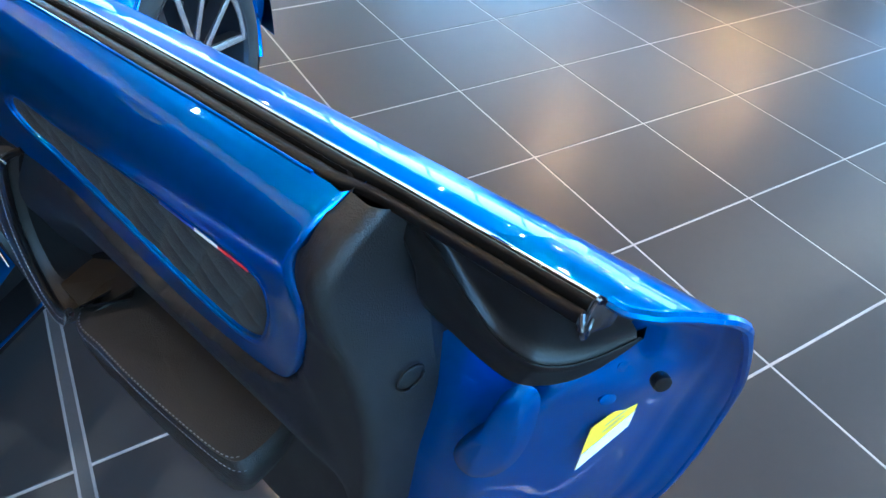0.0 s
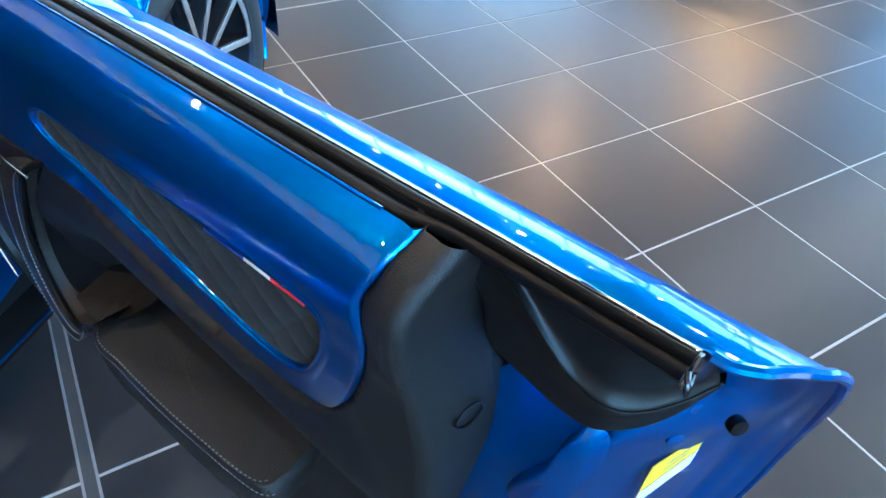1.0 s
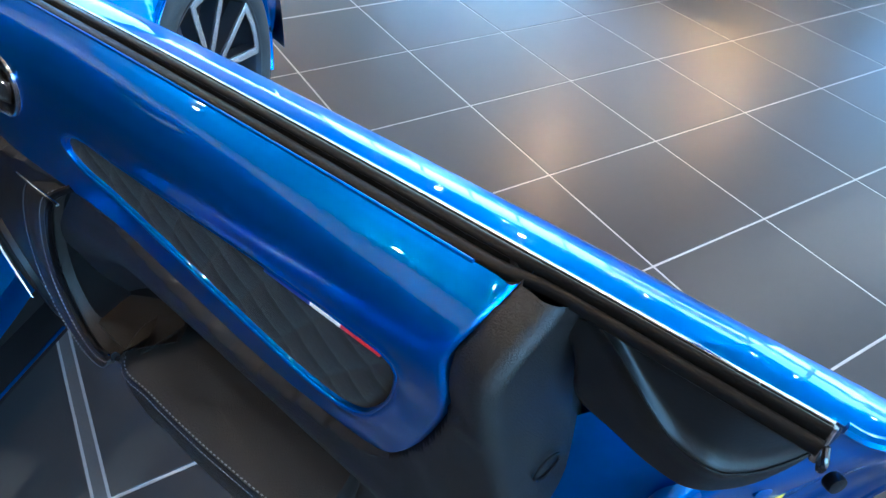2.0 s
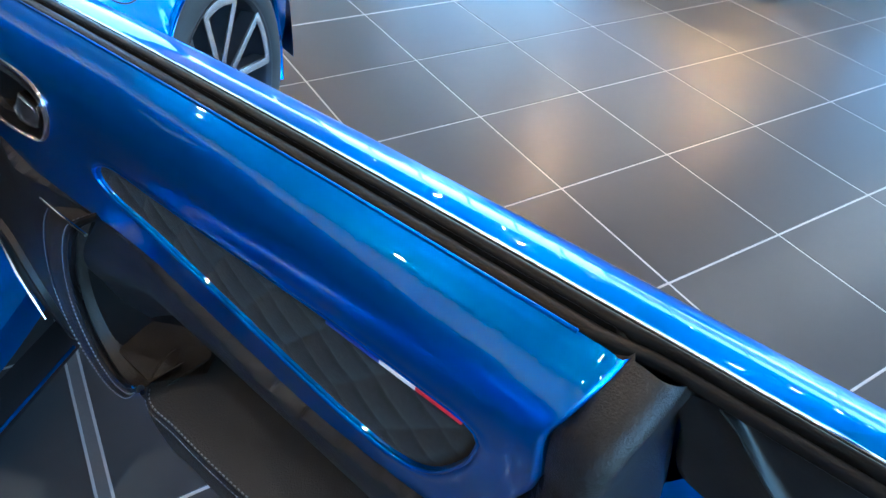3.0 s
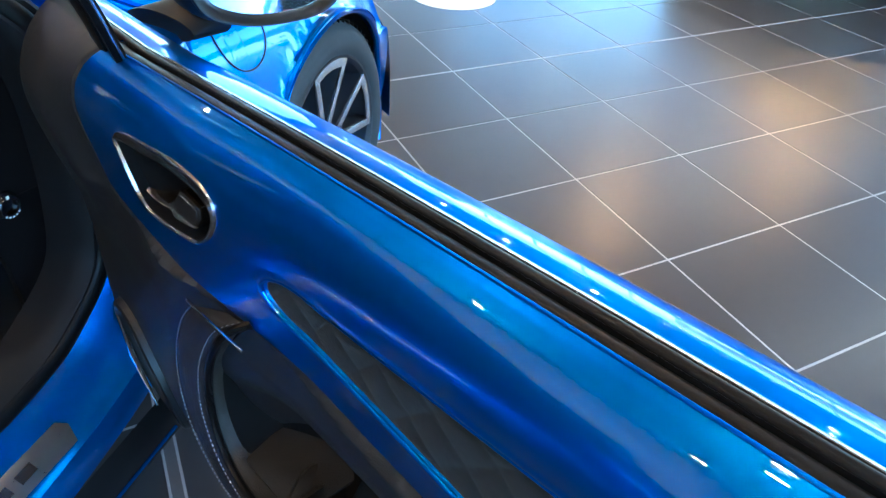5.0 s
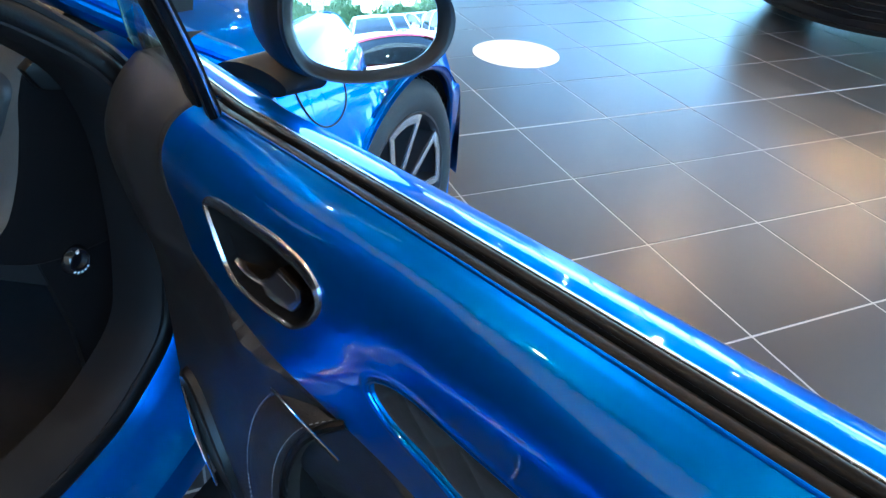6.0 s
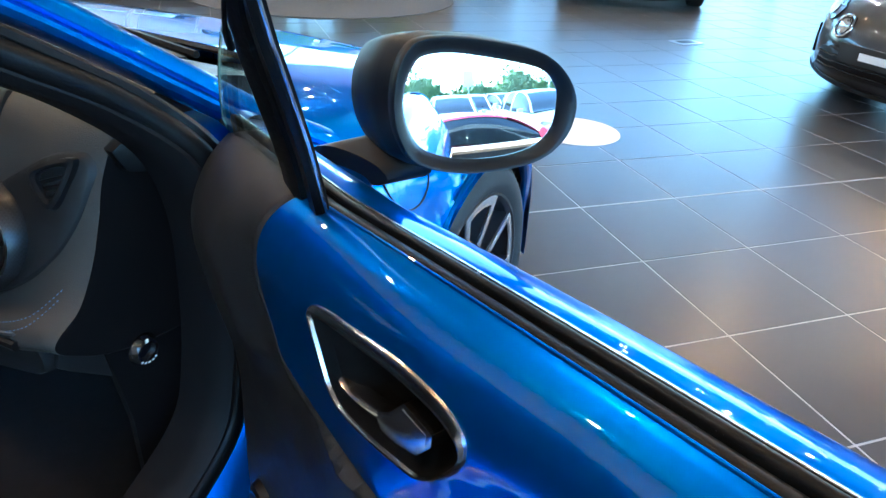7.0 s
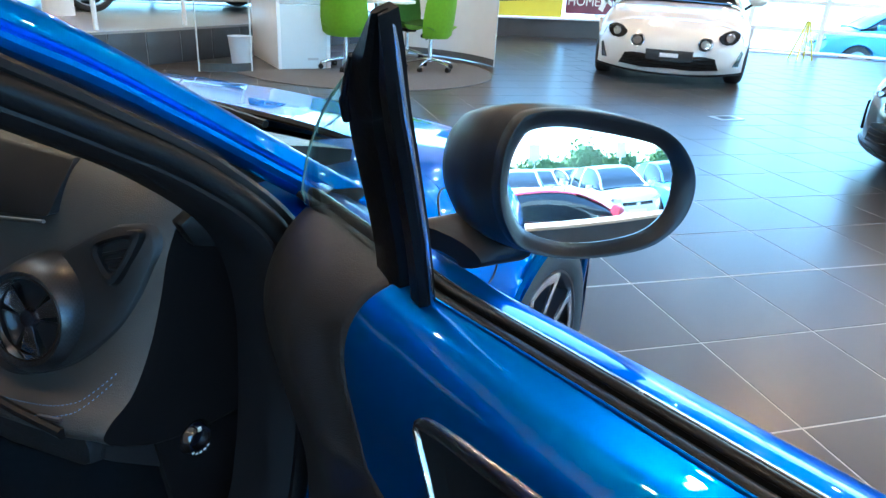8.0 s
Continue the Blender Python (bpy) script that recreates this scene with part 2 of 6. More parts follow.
def box(x0, y0, z0, x1, y1, z1, bevel=0.0, bm=None):
    bm = bm or bmesh.new()
    m = Matrix.LocRotScale(((x0 + x1) / 2, (y0 + y1) / 2, (z0 + z1) / 2), None, (abs(x1 - x0), abs(y1 - y0), abs(z1 - z0)))
    made = bmesh.ops.create_cube(bm, size=1, matrix=m)["verts"]
    if bevel:
        bmesh.ops.bevel(bm, geom=list({e for v in made for e in v.link_edges}), offset=bevel, segments=2, affect="EDGES", profile=0.6)
    return bm


def slab(outline, push, bevel=0.0):
    """A plate: an outline of points pushed along a vector, its edges rounded."""
    bm = bmesh.new()
    vs = [bm.verts.new(p) for p in outline]
    f = bm.faces.new(vs)
    made = bmesh.ops.extrude_face_region(bm, geom=[f])
    bmesh.ops.translate(bm, vec=Vector(push), verts=[g for g in made["geom"] if isinstance(g, bmesh.types.BMVert)])
    if bevel:
        rim = [e for e in bm.edges if len(e.link_faces) == 2 and e.calc_face_angle(0) > 0.9]
        bmesh.ops.bevel(bm, geom=rim, offset=bevel, segments=2, affect="EDGES", profile=0.6)
    return bm


def disc(center, axis, r, depth, sides=32, bevel=0.0):
    """A round plate whose back lies at center and whose front is depth along axis."""
    q = Vector(axis).to_track_quat("Z", "Y")
    c = Vector(center)
    ring = [c + q @ Vector((r * math.cos(2 * math.pi * k / sides), r * math.sin(2 * math.pi * k / sides), 0)) for k in range(sides)]
    return slab(ring, Vector(axis).normalized() * depth, bevel)


def lathe(profile, sides=32):
    """Rings of (radius, height) round the z axis."""
    return grid([[Vector((r * math.cos(2 * math.pi * k / sides), r * math.sin(2 * math.pi * k / sides), z)) for k in range(sides)] for r, z in profile], True)


def thing(name, label, category, matrix=None, group="", kind=""):
    ob = new(name)
    ob.empty_display_size = 0.1
    if matrix is not None:
        ob.matrix_basis = matrix
    return tagged(ob, label, category, group, kind)


def stitches(path, gap, length, r):
    """Short threads along a line."""
    p = [Vector(q) for q in path]
    total = sum((b - a).length for a, b in zip(p, p[1:]))
    n = int(total / gap)
    q = even(p, n * 2 + 1)
    bm = bmesh.new()
    for i in range(n):
        a, b = q[2 * i], q[2 * i + 1]
        d = (b - a).normalized() * length / 2
        c = (a + b) / 2
        s = d.cross(Vector((0, 0, 1))).normalized() * r
        w = s.cross(d).normalized() * r
        ring = [c - d, c - d * 0.7 + s, c + d * 0.7 + s, c + d, c + d * 0.7 - s, c - d * 0.7 - s]
        vs = [bm.verts.new(x) for x in ring]
        top, bot = bm.verts.new(c + w), bm.verts.new(c - w)
        for k in range(6):
            bm.faces.new((vs[k], vs[(k + 1) % 6], top))
            bm.faces.new((vs[(k + 1) % 6], vs[k], bot))
    return bm


# ---- the showroom ----
X0, X1, Y0, Y1, HEIGHT = -6.3, 11.7, -3.7, 11.25, 4.6
CUT_A, CUT_B = Vector((5.5, 11.25)), Vector((11.7, 7.2))  # the slanting window front


def inside(x, y):
    d = CUT_B - CUT_A
    return d.x * (y - CUT_A.y) - d.y * (x - CUT_A.x) < 0


ground = tagged(part("ground", box(-400, -400, -1.4, 400, 400, -0.55), ASPHALT), "grey asphalt ground outside the showroom", "ground", kind="structure")
room = [Vector((X0, Y0, 0)), Vector((X1, Y0, 0)), Vector((X1, CUT_B.y, 0)), Vector((CUT_A.x, Y1, 0)), Vector((X0, Y1, 0))]
floor = tagged(part("floor", slab([p + Vector((0, 0, -0.0012)) for p in room], (0, 0, -0.8)), GROUT), "dark grey square floor tiles with pale joints", "floor", kind="structure")
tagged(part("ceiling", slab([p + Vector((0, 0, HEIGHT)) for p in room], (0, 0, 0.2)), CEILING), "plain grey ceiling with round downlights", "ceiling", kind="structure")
tagged(part("wall_west", box(X0 - 0.2, Y0, 0, X0, Y1, HEIGHT), PLASTER), "plain white plaster wall", "wall", kind="structure")


def glazed_wall(name, a, b, plinth, head, pitch, transoms, label, plinth_mat=PLASTER, sill_mat=FRAME):
    """A window front from a to b: low wall, sill, posts, transoms, panes and the wall over it."""
    a, b = Vector(a), Vector(b)
    length = (b - a).length
    m = Matrix.Translation((a.x, a.y, 0)) @ Matrix.Rotation(math.atan2(b.y - a.y, b.x - a.x), 4, "Z")
    w = thing(name, label, "wall", m, kind="structure")
    part("header", box(0, -0.1, head, length, 0.1, HEIGHT), PLASTER, w)
    if plinth > 0.1:
        part("low_wall", box(0, -0.1, 0, length, 0.1, plinth - 0.03), plinth_mat, w)
    part("sill", box(0, -0.16, plinth - 0.03, length, 0.12, plinth, 0.006), sill_mat, w)
    n = max(1, round(length / pitch))
    for i in range(n + 1):
        x = min(max(length * i / n, 0.035), length - 0.035)
        part("post", box(x - 0.035, -0.05, plinth, x + 0.035, 0.05, head, 0.005), FRAME, w)
    for z in transoms:
        for i in range(n):
            part("transom", box(length * i / n + 0.036, -0.04, z - 0.03, length * (i + 1) / n - 0.036, 0.04, z + 0.03, 0.004), FRAME, w)
    for i in range(n):
        p = part("pane", box(length * i / n + 0.036, -0.006, plinth, length * (i + 1) / n - 0.036, 0.006, head), WINDOW, w)
        p.visible_shadow = False
    return w


glazed_wall("wall_north", (X0, Y1), (CUT_A.x, Y1), 0.36, 2.5, 1.6, (1.6,), "glazed shop front above a low slate-tiled wall", STAGETILE)
glazed_wall("wall_northeast", CUT_A, CUT_B, 0.06, 4.25, 1.25, (0.42, 0.9), "slanting full-height window front with white bars")
glazed_wall("wall_east", CUT_B, (X1, Y0), 0.06, 4.25, 1.9, (0.42,), "full-height window front with white bars")
east = bpy.data.objects["wall_east"]
# unseen opaque band added to split the window reflection on the door skin
part("reflection_splitter", box(0, -0.09, 1.9, 12.15, 0.09, 2.7), PLASTER, east)
glazed_wall("wall_south", (X1, Y0), (-2.4, Y0), 0.44, 2.9, 4.7, (), "wide window front above a low slate wall with a beige sill", STAGETILE, SILL)

# unseen solid wall, added to keep window light off the door panel and floor
tagged(part("unseen_wall_southwest", box(X0, Y0 - 0.1, 0, -2.402, Y0 + 0.1, HEIGHT), PLASTER), "plain white plaster wall", "wall", kind="structure")

# round downlights in the ceiling
BRIGHT = ((4.8, 4.6), (8.8, 4.6), (10.9, 6.8))  # the strong amber lamps
LAMPS = [(x, y, (x, y) in BRIGHT or (x < 2.5 and (i + j) % 3 > 0)) for i, x in enumerate((-4.6, -2.6, -0.7, 1.9, 4.8, 6.8, 8.8, 10.9)) for j, y in enumerate((-3.2, -1.2, 1.1, 4.6, 6.8, 9.0)) if inside(x + 0.3, y + 0.3)]
for x, y, warm in LAMPS:
    lamp = thing("ceiling_downlight", "round white recessed ceiling downlight, switched on", "lamp", pose(x, y, HEIGHT), "ceiling downlights")
    part("ring", lathe([(0.075, -0.001), (0.1, -0.012), (0.108, -0.002), (0.108, 0.01)]), FRAME, lamp)
    part("bulb", disc((0, 0, -0.004), (0, 0, 1), 0.07, 0.006, 24), WARMLAMP if warm else COOLLAMP, lamp)
    spot = new("downlight_beam", bpy.data.lights.new("downlight_beam", "AREA"))
    spot.data.shape, spot.data.size, spot.data.energy = "DISK", 0.12, 15.0 if (x, y) in BRIGHT else 4.0 if x < 2.5 and 0 < y < 2 else 0.9 if x < 2.5 and -2 < y < 0 else 2.2 if y > 0 else 0.5
    spot.data.color = (1.0, 0.56, 0.24) if warm else (1.0, 0.93, 0.82)
    spot.location = (x, y, HEIGHT - 0.012)

# raised stage on the left with its slate front, posts and rails
STAGE_A, STAGE_DIR, STAGE_H = Vector((-4.6, 4.32, 0)), Vector((0.693, 0.721, 0)), 0.36
stage_out = Vector((0.721, -0.693, 0))
stage = thing("stage", "raised grey display stage with a slate-tiled front", "stage", kind="structure")
sa, sb = STAGE_A, STAGE_A + STAGE_DIR * 8.6
part("deck", slab([sa + Vector((0, 0, STAGE_H)), sb + Vector((0, 0, STAGE_H)), Vector((X0 + 0.02, Y1 - 0.12, STAGE_H)), Vector((X0 + 0.02, 4.32, STAGE_H))], (0, 0, -0.05)), STAGEFLOOR, stage)
part("front", slab([sa, sb, sb + Vector((0, 0, STAGE_H - 0.052)), sa + Vector((0, 0, STAGE_H - 0.052))], -stage_out * 0.1), GROUT, stage)
tile_w = 0.44
for i in range(19):
    p = sa + STAGE_DIR * (0.01 + i * tile_w * 1.01)
    q = p + STAGE_DIR * (tile_w - 0.006)
    part("tile", slab([p + stage_out * 0.002, q + stage_out * 0.002, q + stage_out * 0.002 + Vector((0, 0, 0.335)), p + stage_out * 0.002 + Vector((0, 0, 0.335))], stage_out * 0.008, 0.002), STAGETILE, stage)
railing = thing("railing", "white metal railing along the edge of the stage", "railing")
back = -stage_out * 0.18
for i in range(7):
    p = sa + STAGE_DIR * (0.5 + i * 1.1) + back
    part("post", tube([p + Vector((0, 0, STAGE_H)), p + Vector((0, 0, STAGE_H + 1.0))], 0.024, 12), FRAME, railing)
for h in (0.3, 0.62, 0.98):
    part("rail", tube([sa + STAGE_DIR * 0.4 + back + Vector((0, 0, STAGE_H + h)), sb - STAGE_DIR * 0.6 + back + Vector((0, 0, STAGE_H + h))], 0.017, 10), FRAME, railing)
tagged(part("column", tube([(-3.55, 8.0, STAGE_H), (-3.55, 8.0, HEIGHT)], 0.17, 32), PLASTER), "round white column on the stage", "column", kind="structure")

# a wide expansion joint in the floor
joint = thing("expansion_joint", "grey metal expansion joint strip in the floor", "floor strip", kind="structure")
part("strip", box(-1.368, -3.55, -0.002, -1.344, 4.2, 0.0004), STRIP, joint)
for x in (-1.372, -1.346):
    part("edge_rail", box(x, -3.55, -0.002, x + 0.005, 4.2, 0.0012), STAGEFLOOR, joint)
cross_joint = thing("movement_joint", "pale straight movement joint between two rows of tiles", "floor strip", kind="structure")
part("filler", box(-1.3, 0.8952, -0.002, 11.0, 0.9048, 0.0006), GROUT, cross_joint)
tagged(part("floor_sticker", disc((0.45, 1.79, 0.0005), (0, 0, 1), 0.235, 0.0015, 48), WHITEPRINT), "round white sticker stuck on the floor tiles", "sticker")
drain = thing("floor_box", "small metal floor box lid set in the tiles", "floor box", pose(2.68, 3.89, 0.0, 0, 0, 8))
part("lid", box(-0.13, -0.09, 0.0, 0.13, 0.09, 0.006, 0.002), ALU, drain)
part("flap", box(-0.09, -0.05, 0.007, 0.09, 0.05, 0.01, 0.002), SATIN, drain)


# ---- cars: shared shapes ----
# Lengths run forward from the front axle; y is half-width from the middle line.
FS = (-3.34, -3.1, -2.8, -2.42, -2.1, -1.75, -1.3, -0.9, -0.62, -0.4, -0.2, 0.0, 0.2, 0.45)
HW = (0.62, 0.79, 0.87, 0.90, 0.89, 0.87, 0.86, 0.865, 0.875, 0.885, 0.895, 0.90, 0.885, 0.82)
ZC = (0.74, 0.82, 0.87, 0.9, 0.9, 0.89, 0.87, 0.86, 0.86, 0.845, 0.815, 0.78, 0.74, 0.665)
ZT = (0.8, 0.9, 0.97, 1.0, 0.98, 0.93, 0.9, 0.88, 0.875, 0.865, 0.84, 0.81, 0.775, 0.70)
ZB = 0.16
AXLE_R, WHEEL_R, TRACK = -2.42, 0.31, 0.87


def arch(f, r=0.342):
    z = ZB
    for a in (0.0, AXLE_R):
        if abs(f - a) < r:
            z = max(z, WHEEL_R + math.sqrt(r * r - (f - a) ** 2))
    return z


def half_section(f, n=30):
    hw, zc, zt = f1(FS, HW, f), f1(FS, ZC, f), f1(FS, ZT, f)
    pts = [(hw - 0.06, ZB), (hw - 0.015, ZB + 0.12), (hw, ZB + 0.29), (hw - 0.022, zc - 0.19), (hw - 0.062, zc - 0.1), (hw - 0.13, zc - 0.034), (hw - 0.25, zc), (hw * 0.5, (zc + zt) / 2 + 0.006), (0, zt)]
    low = arch(f)
    return [Vector((f, p.x, max(p.y, low))) for p in curve([(y, z, 0) for y, z in pts], n)]


def side_at(f, z):
    """Half-width of the body side at a length and height."""
    sec = [p for p in half_section(f, 60)[:44] if p.z > arch(f) + 1e-6]
    return float(np.interp(z, [p.z for p in sec], [p.y for p in sec]))


def stations(a, b, n):
    """Lengths from a to b, closer together at the ends of the wheel arches."""
    out = {round(a + (b - a) * i / n, 4) for i in range(n + 1)}
    for c in (0.0, AXLE_R):
        for k in range(33):
            x = c + 0.342 * math.cos(math.pi * k / 32)
            if a < x < b:
                out.add(round(x, 4))
        for x in (c - 0.3425, c + 0.3425):
            if a < x < b:
                out.add(x)
    return sorted(out)


def mirrored(row):
    return row + [Vector((p.x, -p.y, p.z)) for p in reversed(row[:-1])]


NOSE_T = (0.0, 0.12, 0.3, 0.5, 0.68, 0.82, 0.92, 1.0)
NOSE_G = (0.86, 0.97, 1.0, 0.96, 0.82, 0.58, 0.3, 0.0)


def nose(y, t, off=0.0):
    """A point on the front end: y across, t from the splitter up to the bonnet."""
    sec = half_section(0.45)
    ay = abs(y)
    top = min(sec[8:], key=lambda p: abs(p.y - ay)).z if ay < 0.80 else 0.45
    a = min(1, ay / 0.82)
    xn = 0.83 - 0.36 * a ** 2.6
    zb = 0.13 + 0.05 * a * a
    zt = top
    g = f1(NOSE_T, NOSE_G, t)
    return Vector((0.45 + (xn + off - 0.45) * g + (off if g < 0.3 else 0), y, zb + (zt - zb) * t + (off * 0.5 if t > 0.6 else 0)))


def nose_at(y, z, off=0.0):
    return min((nose(y, i / 60, off) for i in range(61)), key=lambda p: abs(p.z - z))


def nose_patch(outline, off):
    """A shape given by (y, z) laid on the front end."""
    n = len(outline)
    cy, cz = sum(p[0] for p in outline) / n, sum(p[1] for p in outline) / n
    rows = [[nose_at(cy + (y - cy) * s, cz + (z - cz) * s, off if s < 1 else -0.004) for y, z in outline] for s in (1.0, 0.985, 0.7, 0.35, 0.02)]
    return grid(rows, True)


def oval(cy, cz, ry, rz, n=28, lean=0.0):
    return [(cy + ry * math.cos(a) + lean * rz * math.sin(a), cz + rz * math.sin(a)) for a in (2 * math.pi * k / n for k in range(n))]


def wheel(parent, matrix, detail=True):
    """Tyre, rim with machined spokes, hub and brake disc; the outer face looks along -y."""
    w = part("wheel", lathe([(0.05, -0.17), (0.2, -0.17), (0.222, -0.15), (0.222, -0.03), (0.228, -0.012), (0.235, -0.008)], 48), RIMDARK, parent, matrix=matrix @ Matrix.Rotation(radians(90), 4, "X"))
    prof = [(0.228, -0.012), (0.24, 0.0), (0.262, 0.005), (0.285, -0.002), (0.302, -0.016), (0.3105, -0.034), (0.3105, -0.052), (0.305, -0.053), (0.305, -0.06), (0.311, -0.061), (0.3115, -0.09), (0.306, -0.091), (0.306, -0.098), (0.3115, -0.099), (0.3105, -0.15), (0.305, -0.151), (0.305, -0.158), (0.3095, -0.159), (0.3, -0.18), (0.27, -0.195), (0.23, -0.185)]
    part("tyre", lathe(prof, 64), TYRE, w)
    if detail:
        bm = bmesh.new()
        for k in range(72):
            a = 2 * math.pi * k / 72
            m = Matrix.Rotation(a, 4, "Z") @ Matrix.Translation((0.3055, 0, -0.03)) @ Matrix.Rotation(0.25, 4, "Z")
            bmesh.ops.create_cube(bm, size=1, matrix=m @ Matrix.Diagonal((0.013, 0.0035, 0.024, 1)))
        tagged(part("sipes", bm, RUBBER, w), kind="stuff")
    part("rim_lip", lathe([(0.222, -0.016), (0.2285, -0.004), (0.2335, -0.003), (0.236, -0.01)], 64), RIMDARK if detail else ALU, w)
    part("hub", lathe([(0.0, -0.028), (0.03, -0.028), (0.034, -0.034), (0.06, -0.036), (0.066, -0.06)], 32), RIMDARK, w)
    part("brake_disc", lathe([(0.06, -0.10), (0.15, -0.10), (0.15, -0.115), (0.06, -0.115)], 40), ALU, w)
    for k in range(5):
        a0 = 2 * math.pi * k / 5
        for s in (-1, 1):
            a, b = a0 + s * 0.11, a0 + s * 0.33
            p, q = Vector((0.045 * math.cos(a), 0.045 * math.sin(a), -0.03)), Vector((0.228 * math.cos(b), 0.228 * math.sin(b), -0.012))
            d = (q - p).normalized()
            c = Vector((-d.y, d.x, 0))
            wid0, wid1 = 0.0095, 0.0095
            part("spoke", slab([p + c * wid0 + Vector((0, 0, 0.001)), q + c * wid1 + Vector((0, 0, 0.001)), q - c * wid1 + Vector((0, 0, 0.001)), p - c * wid0 + Vector((0, 0, 0.001))], (0, 0, 0.004), 0.001), MACHINED, w)
            part("spoke_side", slab([p + c * 0.013, q + c * 0.009, q - c * 0.009, p - c * 0.013], (0, 0, -0.04)), RIMDARK, w)
        # the flat bridge that joins two spokes at the rim
        ring = [Vector((r * math.cos(t), r * math.sin(t), -0.012)) for r, ts in ((0.23, [a0 + 0.33 - 0.66 * i / 8 for i in range(9)]), (0.206, [a0 - 0.33 + 0.66 * i / 8 for i in range(9)])) for t in ts]
        part("bridge", slab(ring, (0, 0, 0.005), 0.001), MACHINED, w)
    return w


def wheel_well(parent, ax, y0, y1):
    """A dark liner round a wheel, open towards the outside."""
    ring = lambda r, y: [Vector((ax + r * math.cos(t), y, max(0.13, WHEEL_R + r * math.sin(t)))) for t in (2 * math.pi * k / 36 for k in range(36))]
    return part("wheel_well", grid([ring(0.34, y0), ring(0.34, y1), ring(0.02, y1)], True), SATIN, parent)


def coupe(name, label, paint, matrix, mask=None):
    """A small sports coupe seen from the front: body, nose, lamps, glass, wheels."""
    car = thing(name, label, "car", matrix)
    part("body", grid([mirrored(half_section(f)) for f in stations(-3.34, 0.45, 60)]), paint, car)
    part("tail", slab([Vector((-3.34, p.y, p.z)) for p in mirrored(half_section(-3.34))], (-0.03, 0, 0)), paint, car)
    ys = [-0.82 + 1.64 * i / 60 for i in range(61)]
    part("bumper", grid([[nose(y, t / 24) for t in range(25)] for y in ys]), paint, car)
    part("underbody", box(-3.1, -0.7, 0.14, 0.55, 0.7, 0.4, 0.02), SATIN, car)
    part("splitter", slab([nose(y, 0.0, 0.012) for y in ys] + [Vector((0.4, 0.8, 0.17)), Vector((0.4, -0.8, 0.17))], (0, 0, -0.025)), SATIN, car)
    part("grille", nose_patch([(-0.56, 0.2), (-0.5, 0.325), (-0.4, 0.345), (0.4, 0.345), (0.5, 0.325), (0.56, 0.2), (0.3, 0.185), (-0.3, 0.185)], 0.024), SATIN, car, "black mesh lower grille")
    for z in (0.225, 0.262, 0.3):
        part("slat", tube([nose_at(-0.5 + i / 20, z, 0.028) for i in range(21)], 0.005, 6), GLOSSBLACK, car)
    plate = part("number_plate", slab([nose_at(0, 0.335, 0.032) + Vector((0.004 - abs(y) * 0.02, y, dz)) for y, dz in ((-0.25, -0.055), (0.25, -0.055), (0.26, 0.055), (-0.26, 0.055))], (0.012, 0, 0), 0.003), PRINTBLACK, car, "black show plate with a pale bar")
    part("bar", slab([nose_at(0, 0.335, 0.032) + Vector((0.0165, y, dz)) for y, dz in ((-0.1, -0.022), (0.1, -0.022), (0.1, 0.022), (-0.1, 0.022))], (0.002, 0, 0)), WHITEPRINT, plate)
    for s in (-1, 1):
        head = [(s * y, z) for y, z in ((0.50, 0.55), (0.56, 0.60), (0.64, 0.625), (0.72, 0.61), (0.735, 0.56), (0.69, 0.5), (0.62, 0.475), (0.54, 0.49))]
        h = part("headlight", nose_patch([tuple(p[:2]) for p in curve([(y, z, 0) for y, z in head], 28, True)], 0.012), GLOSSBLACK, car, "dark teardrop headlight")
        part("projector", nose_patch(oval(s * 0.625, 0.55, 0.045, 0.045), 0.02), LENS, h)
        f = part("fog_light", nose_patch(oval(s * 0.37, 0.47, 0.075, 0.065), 0.012), GLOSSBLACK, car, "round lamp with a chrome rim")
        part("rim", tube([nose_at(y, z, 0.014) for y, z in oval(s * 0.37, 0.47, 0.075, 0.065)], 0.008, 8, loop=True), CHROME, f)
        part("lens", nose_patch(oval(s * 0.37, 0.47, 0.05, 0.045), 0.02), LENS, f)
        part("side_vent", nose_patch([(s * 0.70, 0.24), (s * 0.77, 0.24), (s * 0.80, 0.40), (s * 0.775, 0.42)], 0.018), GLOSSBLACK, car, "black triangular side vent")
    # cabin: windscreen, roof and side glass
    cab = ((-0.42, 0.76, 0.70, 0.87), (-0.7, 0.79, 0.62, 1.02), (-1.0, 0.8, 0.56, 1.15), (-1.3, 0.8, 0.54, 1.21), (-1.7, 0.79, 0.54, 1.22), (-2.1, 0.76, 0.5, 1.17), (-2.5, 0.7, 0.42, 1.05), (-2.75, 0.64, 0.36, 0.95))
    fs = [c[0] for c in reversed(cab)]
    col = lambda k, f: f1(fs, [c[k] for c in reversed(cab)], f)

    def cabin(f, grow=0.0):
        hb, hr, zr = col(1, f), col(2, f), col(3, f)
        zb = min(f1(FS, ZC, f), zr) - 0.02
        pts = [(hb, zb), ((hb + hr) / 2 + 0.03, (zb + zr) / 2), (hr + 0.03, zr - 0.03), (hr - 0.06, zr + 0.002), (0, zr + 0.02)]
        return [Vector((f, p.x + grow, p.y + grow)) for p in curve([(y, z, 0) for y, z in pts], 20)]
    cf = [-2.75 + 2.33 * i / 40 for i in range(41)]
    part("glass", grid([mirrored(cabin(f)) for f in cf]), TINT, car, "dark tinted glass")
    part("roof", grid([mirrored(cabin(f, 0.006)[10:]) for f in cf if -2.3 < f < -1.02]), paint, car)
